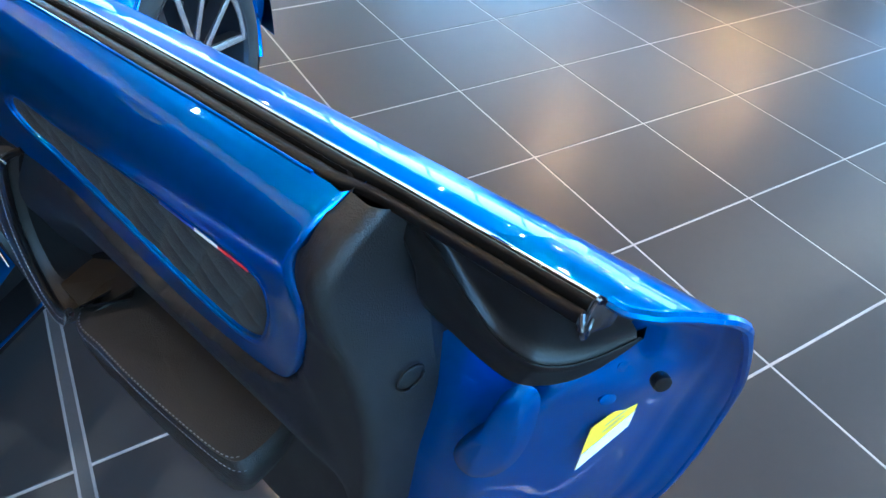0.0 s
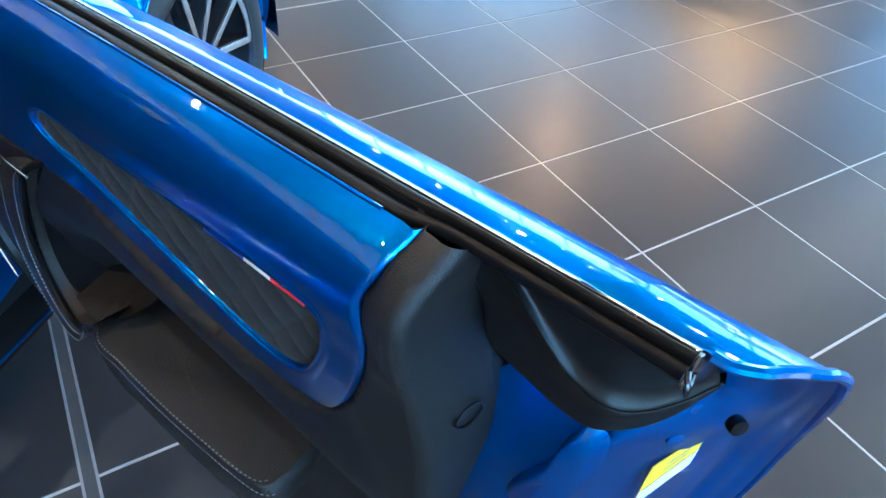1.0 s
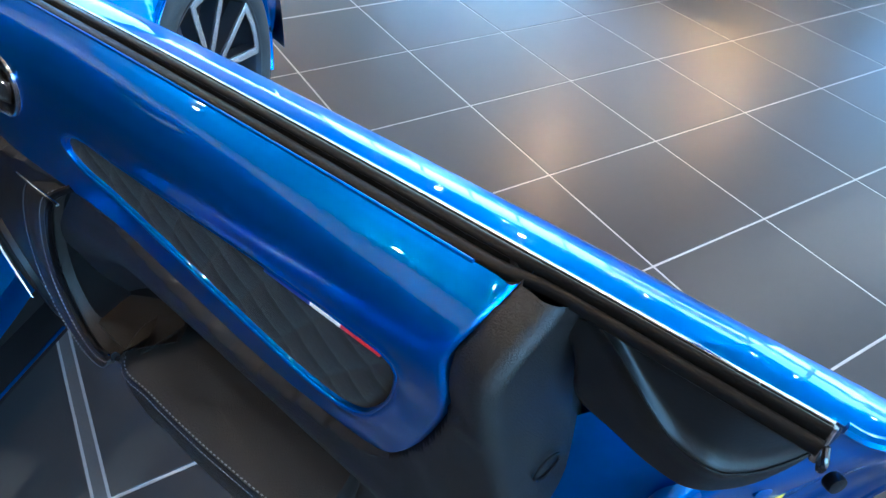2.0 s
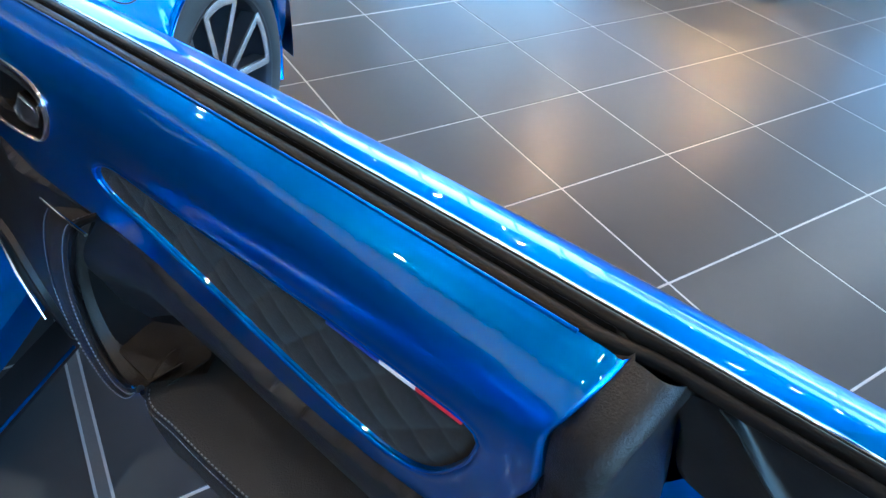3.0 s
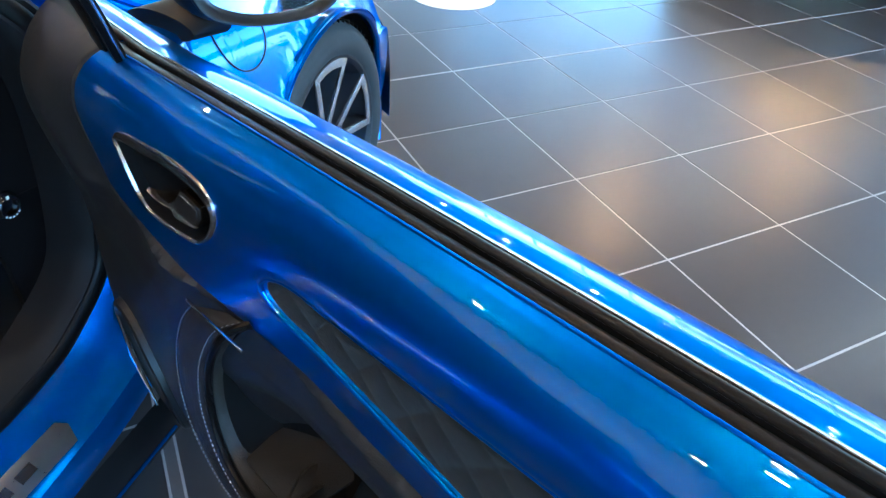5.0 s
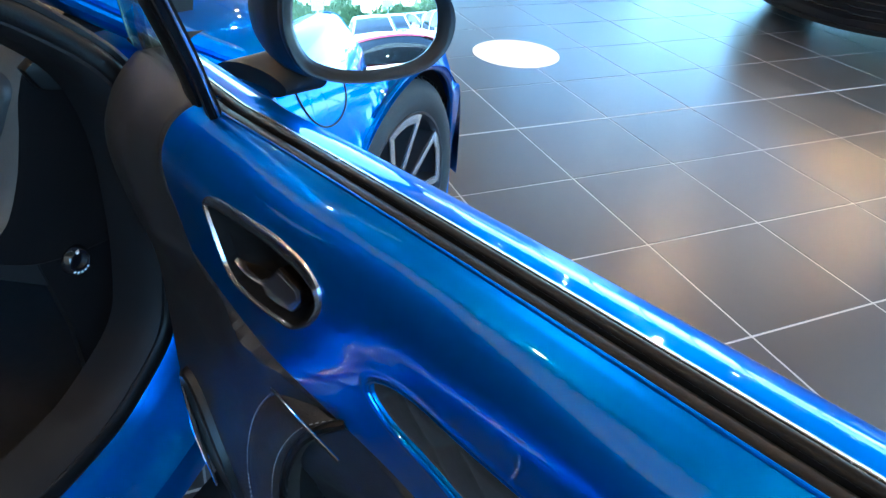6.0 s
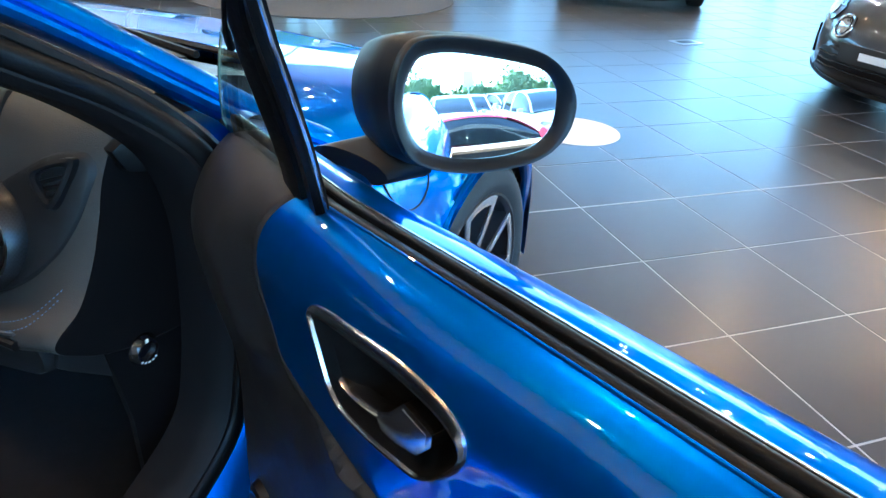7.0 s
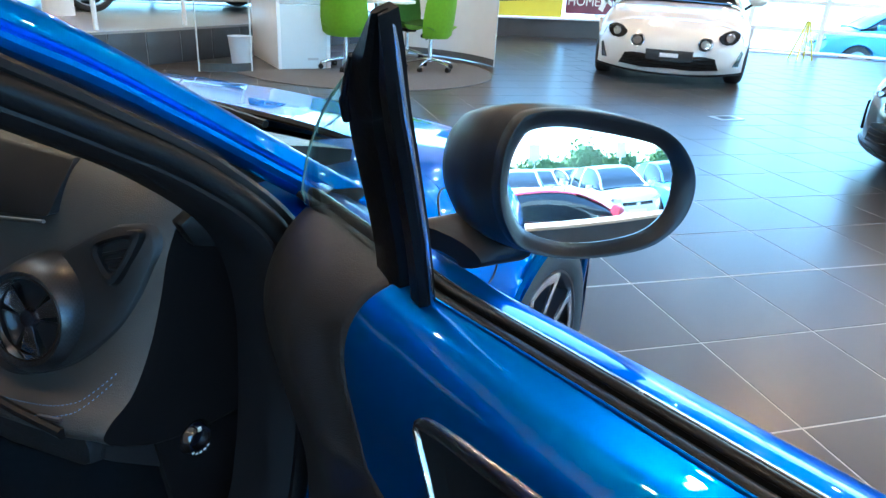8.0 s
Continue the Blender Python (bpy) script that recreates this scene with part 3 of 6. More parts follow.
    for s in (-1, 1):
        part("pillar", tube([Vector((p.x, s * (p.y + 0.004), p.z + 0.004)) for p in (cabin(f)[12] for f in cf if f > -1.1)], 0.026, 8, 0.6), paint, car)
        a = Vector((-0.62, s * 0.86, 0.87))
        mirror = part("door_mirror", capped([[a + Vector((dx, s * (0.08 + w * math.cos(t)), 0.07 + h * math.sin(t))) for t in (2 * math.pi * k / 20 for k in range(20))] for dx, w, h in ((0.1, 0.03, 0.02), (0.08, 0.075, 0.045), (0.03, 0.105, 0.066), (-0.03, 0.11, 0.07))]), paint, car)
        part("stalk", tube([a + Vector((0.02, -s * 0.06, -0.04)), a + Vector((0.0, s * 0.04, 0.04))], 0.018, 8), SATIN, mirror)
        for ax in (0.0, AXLE_R):
            wm = pose(ax, s * TRACK, WHEEL_R) if s < 0 else pose(ax, s * TRACK, WHEEL_R, 0, 0, 180)
            wheel(car, wm, False)
            wheel_well(car, ax, s * 0.84, s * 0.55)
    return car


# ---- the blue sports car with its open door ----
# C(f, r, z): f forward from the front axle, r outward from the right wheel's face.
# D(u, v, z): u along the door from the mirror towards the latch, v towards the cabin side.
CAR_M = pose(-0.84, -0.07, 0, 0, 0, 45)
DOOR_M = pose(-1.265, -0.738, 0, 0, 0, -73.5)
MID = 0.87  # the car's middle line lies this far inside the wheel's face


def C(f, r, z):
    return Vector((f, -r, z))


def D(u, v, z):
    return Vector((u, -v, z))


car = thing("sports_car", "metallic blue two-seat sports car with its door wide open", "car", CAR_M)


def hero(p):
    """From a shape about the middle line into the car's own axes."""
    return Vector((p.x, p.y + MID, p.z))


def fender_row(f):
    return [hero(p) for p in mirrored(half_section(f))]


part("front_body", grid([fender_row(f) for f in stations(-0.3, 0.45, 40)]), BLUE, car, "glossy blue bonnet and front wings")
for s in (-1, 1):
    rows = []
    for f in stations(-0.64, -0.3, 24):
        sec = half_section(f)
        rows.append([hero(Vector((p.x, s * p.y, p.z))) for p in sec if p.y > 0.60 or p.z < 0.5][:24])
    part("wing_end", grid([even(r, 26) for r in rows]), BLUE, car)
ys = [-0.82 + 1.64 * i / 60 for i in range(61)]
part("bumper", grid([[hero(nose(y, t / 24)) for t in range(25)] for y in ys]), BLUE, car)
part("rear_body", grid([[hero(p) for p in mirrored(half_section(f))] for f in stations(-3.34, -1.86, 30)]), BLUE, car)
part("tail", slab([hero(p) for p in mirrored(half_section(-3.34))], (-0.03, 0, 0)), BLUE, car)
part("left_side", grid([[hero(p) for p in half_section(f)[:18]] for f in stations(-1.86, -0.62, 20)]), BLUE, car)
part("underbody", box(-3.1, 0.17, 0.14, 0.6, 1.57, 0.22, 0.02), SATIN, car)
# shut line and round fuel flap on the wing
flap_ring = [(-0.295 + 0.07 * math.cos(a), 0.712 + 0.07 * math.sin(a)) for a in (2 * math.pi * k / 64 for k in range(64))]
flap = part("fuel_flap", tube([C(f, side_at(f, z) - MID + 0.0004, z) for f, z in flap_ring], 0.0016, 6, loop=True), SATIN, car, "thin dark round gap of the fuel flap")
lip = [(0.337 * math.cos(a), WHEEL_R + 0.337 * math.sin(a)) for a in (radians(-22 + 224 * k / 60) for k in range(61))]
part("arch_lip", tube([C(f, f1(FS, HW, f) - MID - 0.004 - 0.10 * max(0.0, z - 0.5), z) for f, z in lip], 0.009, 8), BLUE, car, "rolled blue edge of the wheel arch")
for s, ax in ((-1, 0.0), (1, 0.0), (-1, AXLE_R), (1, AXLE_R)):
    wm = pose(ax, 0.0, WHEEL_R, 0, -14) if s < 0 else pose(ax, 2 * MID, WHEEL_R, 0, 0, 180)
    wheel(car, wm, s < 0 and ax == 0)
    ob = wheel_well(car, ax, s * 0.845, s * 0.52)
    ob.matrix_basis = pose(0, MID, 0)
for s in (-1, 1):
    head = [(s * y, z) for y, z in ((0.50, 0.55), (0.56, 0.60), (0.64, 0.625), (0.72, 0.61), (0.735, 0.56), (0.69, 0.5), (0.62, 0.475), (0.54, 0.49))]
    bm = nose_patch([tuple(p[:2]) for p in curve([(y, z, 0) for y, z in head], 28, True)], 0.012)
    part("headlight", bm, GLOSSBLACK, car, "dark teardrop headlight", matrix=pose(0, MID, 0))

# cowl, windscreen, wiper
part("cowl", grid([[C(f, -MID + y, z) for y in [-0.66 + 1.32 * i / 20 for i in range(21)]] for f, z in ((-0.22, 0.80), (-0.3, 0.785), (-0.42, 0.80), (-0.55, 0.83))]), SATIN, car, "black plastic cowl below the windscreen")
part("bonnet_edge", tube([hero(p) + Vector((0, 0, -0.006)) for p in mirrored(half_section(-0.3)) if abs(p.y) < 0.70], 0.006, 6), GLOSSBLACK, car)


def screen(a, b):
    """The windscreen: a from this side to the other, b from its foot to the roof."""
    y = -0.74 + 1.48 * a
    e = 1 - (2 * a - 1) ** 2
    foot = Vector((-0.52 + 0.2 * e, y, 0.845 + 0.01 * e))
    head = Vector((-1.2 + 0.12 * e, y * 0.74, 1.185 + 0.035 * e))
    p = foot.lerp(head, b)
    p.z += 0.05 * b * (1 - b) * 4 * 0.4
    return hero(p)


windscreen = part("windscreen", grid([[screen(i / 24, j / 12) for i in range(25)] for j in range(13)]), CLEAR, car, "clear curved windscreen")
windscreen.visible_shadow = False
wiper = part("wiper", tube(curve([C(-0.42, -0.35, 0.85), C(-0.36, -0.6, 0.855), C(-0.33, -0.85, 0.86), C(-0.36, -1.1, 0.865)], 20), 0.009, 6), SATIN, car, "black wiper lying on the windscreen")
part("blade", tube(curve([C(-0.44, -0.3, 0.872), C(-0.4, -0.6, 0.885), C(-0.385, -0.9, 0.89)], 20), 0.006, 6), RUBBER, wiper)

# A-pillar and roof rail in body colour, on both sides
PILLAR = [C(-0.44, -0.05, 0.80), C(-0.50, -0.075, 0.835), C(-0.54, -0.091, 0.861), C(-0.631, -0.13, 0.926), C(-0.705, -0.161, 0.979), C(-0.767, -0.186, 1.021), C(-0.815, -0.203, 1.048), C(-0.95, -0.255, 1.12), C(-1.18, -0.32, 1.195), C(-1.6, -0.34, 1.215), C(-1.95, -0.34, 1.17)]
PILLAR_SEC = ((-0.055, -0.012), (-0.05, 0.002), (-0.03, 0.006), (-0.012, 0.004), (0.0, -0.006), (0.006, -0.02), (0.005, -0.0235), (0.002, -0.0255), (0.005, -0.028), (0.012, -0.031), (0.0145, -0.037), (0.0125, -0.045), (0.002, -0.05), (-0.02, -0.05))
for side in (1, -1):
    rows = []
    for p in curve(PILLAR, 60):
        rows.append([Vector((p.x, (p.y - dr) if side > 0 else 2 * MID - (p.y - dr), p.z + dz)) for dr, dz in PILLAR_SEC])
    part("a_pillar", grid(rows), BLUE, car, "blue windscreen pillar with a rain gutter")
part("roof", grid([[hero(Vector((f, y, 1.225 - 0.03 * (y / 0.55) ** 2 - 0.05 * ((f + 1.5) / 0.5) ** 2 * 0.5))) for y in [-0.56 + 1.12 * i / 16 for i in range(17)]] for f in [-2.0 + 0.85 * j / 12 for j in range(13)]]), BLUE, car)
part("rear_deck", grid([[hero(Vector((f, y, z))) for y in [-0.6 + 1.2 * i / 10 for i in range(11)]] for f, z in ((-1.98, 1.18), (-2.2, 1.1), (-2.5, 1.02), (-2.8, 0.98))]), TINT, car)
part("bulkhead", box(-1.92, 0.1, 0.2, -1.86, 1.64, 1.2), CARPET, car)
part("left_window", grid([[hero(Vector((f, 0.8 - 0.25 * k / 6, 0.86 + 0.33 * k / 6))) for k in range(7)] for f in (-0.6, -1.0, -1.5, -1.9)]), TINT, car)

# door opening: rubber seal, trim, blue jamb and sill
SEAL = [C(-1.85, -0.29, 1.12), C(-1.5, -0.30, 1.155), C(-1.2, -0.275, 1.13), C(-0.98, -0.215, 1.055), C(-0.86, -0.17, 0.988), C(-0.79, -0.145, 0.945), C(-0.716, -0.115, 0.893), C(-0.664, -0.075, 0.83), C(-0.652, -0.055, 0.75), C(-0.658, -0.05, 0.65), C(-0.672, -0.05, 0.55), C(-0.7, -0.05, 0.47), C(-0.775, -0.05, 0.415), C(-0.85, -0.05, 0.387), C(-1.0, -0.05, 0.372), C(-1.4, -0.05, 0.365), C(-1.85, -0.05, 0.37)]
seal_path = curve(SEAL, 120)
part("door_seal", tube(seal_path, 0.015, 12, up=(0, 1, 0)), RUBBER, car, "thick black rubber door seal")
mid_ap = C(-1.25, -0.1, 0.75)
inner = []
for p in seal_path[20:]:
    d = (p - mid_ap)
    d.y = 0
    d.normalize()
    inner.append([p + Vector((0, y, 0)) - d * k for k, y in ((0.006, -0.008), (0.018, -0.006), (0.027, 0.006), (0.030, 0.03), (0.030, 0.07))])
part("aperture_trim", grid(inner), APERTURE, car, "grained black trim inside the door seal")
outer = []
for p in seal_path[26:56]:
    d = (p - mid_ap)
    d.y = 0
    d.normalize()
    outer.append(p + d * 0.02 + Vector((0, -0.002, 0)))
part("gutter_rubber", tube(outer, 0.009, 8), RUBBER, car)
jamb = []
for p in seal_path[56:]:
    d = p - mid_ap
    d.y = 0
    d.normalize()
    jamb.append([Vector((p.x, -r, p.z)) + d * n for n, r in ((0.008, -0.058), (0.02, -0.046), (0.034, -0.03), (0.042, -0.024), (0.06, -0.012), (0.082, 0.012), (0.09, 0.03), (0.105, 0.036), (0.15, 0.036))])
part("door_jamb", grid(jamb), BLUE, car, "blue painted door jamb and sill")
part("hinge_pillar", grid([[C(f, r, z) for z in (0.16, 0.35, 0.5, 0.65, 0.74, 0.78)] for f, r in ((-0.56, 0.0), (-0.58, -0.02), (-0.62, -0.03), (-0.665, -0.03))]), BLUE, car)
rocker = part("rocker_strip", capped([[C(f, r, z) for r, z in ((0.036, 0.245), (0.05, 0.232), (0.062, 0.2), (0.06, 0.178), (0.03, 0.17), (0.02, 0.2))] for f in (-0.735, -0.75, -1.0, -1.5, -1.84)]), SATIN, car, "dark plastic rocker strip along the sill")
part("edge", tube([C(-0.75, 0.064, 0.196), C(-1.84, 0.064, 0.196)], 0.003, 6), BLUE, rocker)
tread = part("tread_plate", slab([C(-0.885, -0.012, 0.334), C(-0.875, 0.0, 0.326), C(-0.885, 0.02, 0.309), C(-1.36, 0.02, 0.298), C(-1.36, -0.014, 0.325)], (0, -0.004, 0.005), 0.001), ALU, car, "brushed aluminium tread plate")
for i in range(6):
    f = -0.945 - i * 0.04
    part("bar", slab([C(f, 0.002, 0.331), C(f - 0.026, 0.002, 0.33), C(f - 0.026, 0.014, 0.321), C(f, 0.014, 0.322)], (0, -0.001, 0.0015)), DARKCHROME, tread)
part("inset", slab([C(-0.90, -0.008, 0.3365), C(-1.34, -0.01, 0.328), C(-1.34, -0.004, 0.324), C(-0.90, -0.001, 0.332)], (0, -0.001, 0.001)), SATIN, tread)
part("cabin_floor", box(-1.86, 0.2, 0.2, -0.2, 1.55, 0.24), CARPET, car)
part("footwell_front", box(-0.32, 0.15, 0.2, -0.26, 1.6, 0.78), CARPET, car)
part("left_trim", box(-1.86, 1.52, 0.2, -0.3, 1.58, 0.86), SOFT, car)

# dashboard
DASH = ((-0.42, 0.855), (-0.55, 0.885), (-0.64, 0.885), (-0.70, 0.86), (-0.735, 0.81), (-0.752, 0.76), (-0.772, 0.71), (-0.80, 0.665), (-0.83, 0.645), (-0.838, 0.63), (-0.82, 0.612), (-0.77, 0.585), (-0.68, 0.565), (-0.5, 0.55))
dash_line = curve([(f, z, 0) for f, z in DASH], 60)


def dash_row(r):
    k = max(0.0, (r + 0.26) / 0.085)  # the end rolls over towards the door
    low = 0.04 * max(0.0, min(1.0, (-0.19 - r) / 0.2))
    return [C(p.x + 0.018 * k * k, r, p.y - 0.006 * k * k - low * max(0.0, min(1.0, (0.72 - p.y) / 0.06))) for p in dash_line]


dash_rs = [-0.175, -0.18, -0.19, -0.205, -0.225, -0.26, -0.35, -0.5, -0.75, -1.0, -1.3, -1.56]
dashboard = part("dashboard", grid([dash_row(r) for r in dash_rs]), DASHSKIN, car, "black leather-covered dashboard")
part("end_cap", slab([C(p.x + 0.018, -0.1755, p.y - 0.006) for p in dash_line], (0, 0.004, 0), 0), SATIN, dashboard, "smooth black dashboard end panel")
part("kick_panel", slab([C(-0.76, -0.185, 0.60), C(-0.66, -0.185, 0.82), C(-0.60, -0.185, 0.83), C(-0.56, -0.185, 0.5), C(-0.56, -0.185, 0.24), C(-0.74, -0.185, 0.24), C(-0.74, -0.185, 0.45)], (0, 0.01, 0)), SATIN, dashboard)


def dash_at(r, z, off=0.0):
    """A point on the dashboard's face at a height."""
    line = sorted(((p.y, p.x) for p in dash_line[12:40]))
    f = float(np.interp(z, [p[0] for p in line], [p[1] for p in line]))
    return C(f + 0.018 * max(0.0, (r + 0.26) / 0.085) ** 2 - off, r, z)


# soft panel that carries both vents
PANEL = [(-0.201, 0.825), (-0.188, 0.816), (-0.183, 0.802), (-0.186, 0.785), (-0.198, 0.746), (-0.214, 0.7146), (-0.239, 0.688), (-0.271, 0.666), (-0.314, 0.653), (-0.364, 0.652), (-0.41, 0.665), (-0.432, 0.69), (-0.40, 0.724), (-0.349, 0.7534), (-0.296, 0.787), (-0.248, 0.815), (-0.225, 0.823)]
panel_line = curve([(r, z, 0) for r, z in PANEL], 72, True)
pc = Vector((-0.3, 0.735, 0))
panel_ring = lambda s, off: [dash_at((pc + (p - pc) * s).x, (pc + (p - pc) * s).y, off) for p in panel_line]
part("vent_panel", grid([panel_ring(s, o) for s, o in ((1.025, -0.004), (1.0, -0.001), (0.985, 0.0025), (0.965, 0.004), (0.8, 0.005), (0.6, 0.006), (0.4, 0.006), (0.2, 0.006), (0.03, 0.006))], True), SOFT, dashboard, "soft black panel round the air vents", 60)

vent_c, vent_n = dash_at(-0.3165, 0.711, 0.014), Vector((-1.0, -0.25, 0.28)).normalized()
vq = vent_n.to_track_quat("Z", "Y").to_matrix().to_4x4()
vent = part("air_vent", lathe([(0.056, 0.03), (0.06, 0.042), (0.068, 0.046), (0.078, 0.036), (0.087, 0.01), (0.092, -0.01)], 48), CARBON, dashboard, "round turbine-shaped carbon air vent", matrix=Matrix.Translation(vent_c - vent_n * 0.012) @ vq @ Matrix.Scale(0.77, 4))
part("chrome_ring", lathe([(0.055, 0.032), (0.058, 0.043), (0.061, 0.043), (0.062, 0.038)], 48), CHROME, vent)
part("vent_back", lathe([(0.0, 0.008), (0.056, 0.008), (0.056, 0.034)], 40), SATIN, vent)
for k in range(3):
    a = 2 * math.pi * k / 3 + 0.5
    d, n = Vector((math.cos(a), math.sin(a), 0)), Vector((-math.sin(a), math.cos(a), 0))
    part("fin", slab([d * 0.012 - n * 0.006 + Vector((0, 0, 0.03)), d * 0.054 - n * 0.016 + Vector((0, 0, 0.026)), d * 0.054 + n * 0.016 + Vector((0, 0, 0.026)), d * 0.012 + n * 0.006 + Vector((0, 0, 0.03))], (0, 0, 0.004), 0.001), SATINCHROME, vent)
    d2, n2 = Vector((math.cos(a + 1.05), math.sin(a + 1.05), 0)), Vector((-math.sin(a + 1.05), math.cos(a + 1.05), 0))
    part("blade", slab([d2 * 0.005 + Vector((0, 0, 0.026)), d2 * 0.052 - n2 * 0.03 + Vector((0, 0, 0.022)), d2 * 0.052 + n2 * 0.03 + Vector((0, 0, 0.022))], (0, 0, 0.005), 0.001), SATIN, vent)
part("vent_cap", lathe([(0.0, 0.039), (0.012, 0.038), (0.015, 0.03)], 20), GLOSSBLACK, vent)

# triangular side vent
tri = [dash_at(-0.207, 0.813, 0.008), dash_at(-0.2225, 0.7735, 0.008), dash_at(-0.247, 0.798, 0.008)]
tri_c = (tri[0] + tri[1] + tri[2]) / 3


def tri_ring(scale, off):
    pts = [tri_c + (p - tri_c) * scale for p in tri]
    rounded = []
    for i in range(3):
        a, b, c = pts[i - 1], pts[i], pts[(i + 1) % 3]
        rounded += [b.lerp(a, 0.3), b.lerp(a, 0.08).lerp(c, 0.08), b.lerp(c, 0.3)]
    return [p + Vector((-off, 0, off * 0.3)) for p in curve(rounded, 36, True)]


side_vent = part("side_vent", grid([tri_ring(1.95, -0.003), tri_ring(1.85, 0.003), tri_ring(1.5, 0.005), tri_ring(1.2, 0.003), tri_ring(1.1, -0.012)], True), SATIN, dashboard, "triangular black air vent")
part("vent_back", slab(tri_ring(1.0, -0.012), (0.01, 0, 0)), CARPET, side_vent)
for k in (0.3, 0.55, 0.8):
    part("slat", tube([tri[0].lerp(tri[1], k), tri[2].lerp(tri[1], k * 0.9)], 0.0025, 6), SATIN, side_vent)
# dark display brow across the middle of the dashboard, with a bright lower edge
brow = [C(-0.70, -0.345, 0.868), C(-0.748, -0.336, 0.812), C(-0.756, -0.44, 0.797), C(-0.756, -0.75, 0.79), C(-0.71, -0.75, 0.868)]
display = part("display_brow", slab(brow, (0.06, 0, 0.0), 0.004), SATIN, dashboard, "smooth black display panel")
part("edge_strip", tube([C(-0.752, -0.335, 0.808), C(-0.7595, -0.44, 0.793), C(-0.7595, -0.75, 0.786)], 0.0022, 8), ALU, display, "thin satin metal strip")
# glovebox lid below, with a rounded corner, and its side wall
lid = [(-0.205, 0.630), (-0.196, 0.606), (-0.199, 0.588), (-0.215, 0.578), (-0.36, 0.545), (-0.52, 0.53), (-0.52, 0.602), (-0.36, 0.612), (-0.24, 0.630)]
part("glovebox_lid", slab([C(-0.826, r, z) for r, z in lid], (0.03, 0, -0.008), 0.005), SOFT, dashboard, "black glovebox lid")
part("lid_grip", slab([C(-0.835, -0.225, 0.640), C(-0.838, -0.262, 0.632), C(-0.835, -0.262, 0.627), C(-0.832, -0.228, 0.633)], (0.004, 0, 0), 0.001), ALU, dashboard, "small bright metal grip")
part("side_wall", slab([C(-0.80, -0.19, 0.64), C(-0.815, -0.19, 0.59), C(-0.80, -0.19, 0.575), C(-0.70, -0.19, 0.49), C(-0.69, -0.19, 0.63), C(-0.745, -0.19, 0.70)], (0, 0.012, 0), 0.003), SOFT, dashboard)
# folded rubber wedge between the dashboard end and the door seal
part("corner_wedge", slab([C(-0.712, -0.16, 0.832), C(-0.678, -0.15, 0.857), C(-0.66, -0.13, 0.83), C(-0.665, -0.13, 0.80), C(-0.70, -0.155, 0.806)], (0.004, 0.02, 0.0), 0.003), RUBBER, dashboard, "folded black corner piece")
# dash stitching, lower strip and switches
stitch_path = curve([C(-0.792, -0.18, 0.69), C(-0.812, -0.2, 0.667), C(-0.822, -0.218, 0.655), C(-0.83, -0.26, 0.641), C(-0.832, -0.36, 0.618), C(-0.834, -0.5, 0.605)], 40)
part("stitching", stitches(stitch_path, 0.006, 0.004, 0.0007), BLUE_THREAD, dashboard, "blue twin stitching")
part("stitching", stitches([p + Vector((-0.006, 0.002, -0.011)) for p in stitch_path], 0.006, 0.004, 0.0007), BLUE_THREAD, dashboard)
part("trim_strip", tube([C(-0.836, -0.22, 0.625), C(-0.838, -0.30, 0.622), C(-0.838, -0.5, 0.62)], 0.006, 8), SATIN, dashboard)
knob = part("airbag_switch", lathe([(0.0, 0.004), (0.012, 0.004), (0.0125, 0.009), (0.016, 0.01), (0.021, 0.004), (0.022, 0.0)], 32), GLOSSBLACK, dashboard, "small round switch with white marks", matrix=Matrix.Translation(C(-0.715, -0.171, 0.562)) @ Matrix.Rotation(radians(90), 4, "X"))
for k in range(5):
    a = -2.4 + k * 0.36
    part("mark", box(0.0165 * math.cos(a) - 0.0016, 0.0165 * math.sin(a) - 0.0012, 0.0095, 0.0165 * math.cos(a) + 0.0016, 0.0165 * math.sin(a) + 0.0012, 0.0105), WHITEPRINT, knob)
part("mark", box(-0.0022, 0.013, 0.0095, 0.0022, 0.018, 0.0107), WHITEPRINT, knob)
lower = part("lower_switch", lathe([(0.0, 0.006), (0.018, 0.006), (0.021, 0.0)], 24), GLOSSBLACK, dashboard, matrix=Matrix.Translation(C(-0.79, -0.31, 0.585)) @ Matrix.Rotation(radians(-90), 4, "Y"))
part("tag", slab([C(-0.64, -0.25, 0.35), C(-0.60, -0.25, 0.352), C(-0.60, -0.25, 0.338), C(-0.64, -0.25, 0.334)], (0, -0.004, 0)), WHITEPRINT, dashboard)
part("knee_panel", slab([C(-0.70, -0.22, 0.50), C(-0.70, -0.38, 0.47), C(-0.64, -0.38, 0.42), C(-0.64, -0.22, 0.45)], (0.02, 0, 0.01), 0.004), SOFT, dashboard)


# ---- the open door ----
def ztop(u):
    return 0.877 + 0.108 * u - 0.028 * u * u if u > 0 else 0.877 + 0.02 * u


def step(a, b, x):
    t = max(0.0, min(1.0, (x - a) / (b - a)))
    return t * t * (3 - 2 * t)


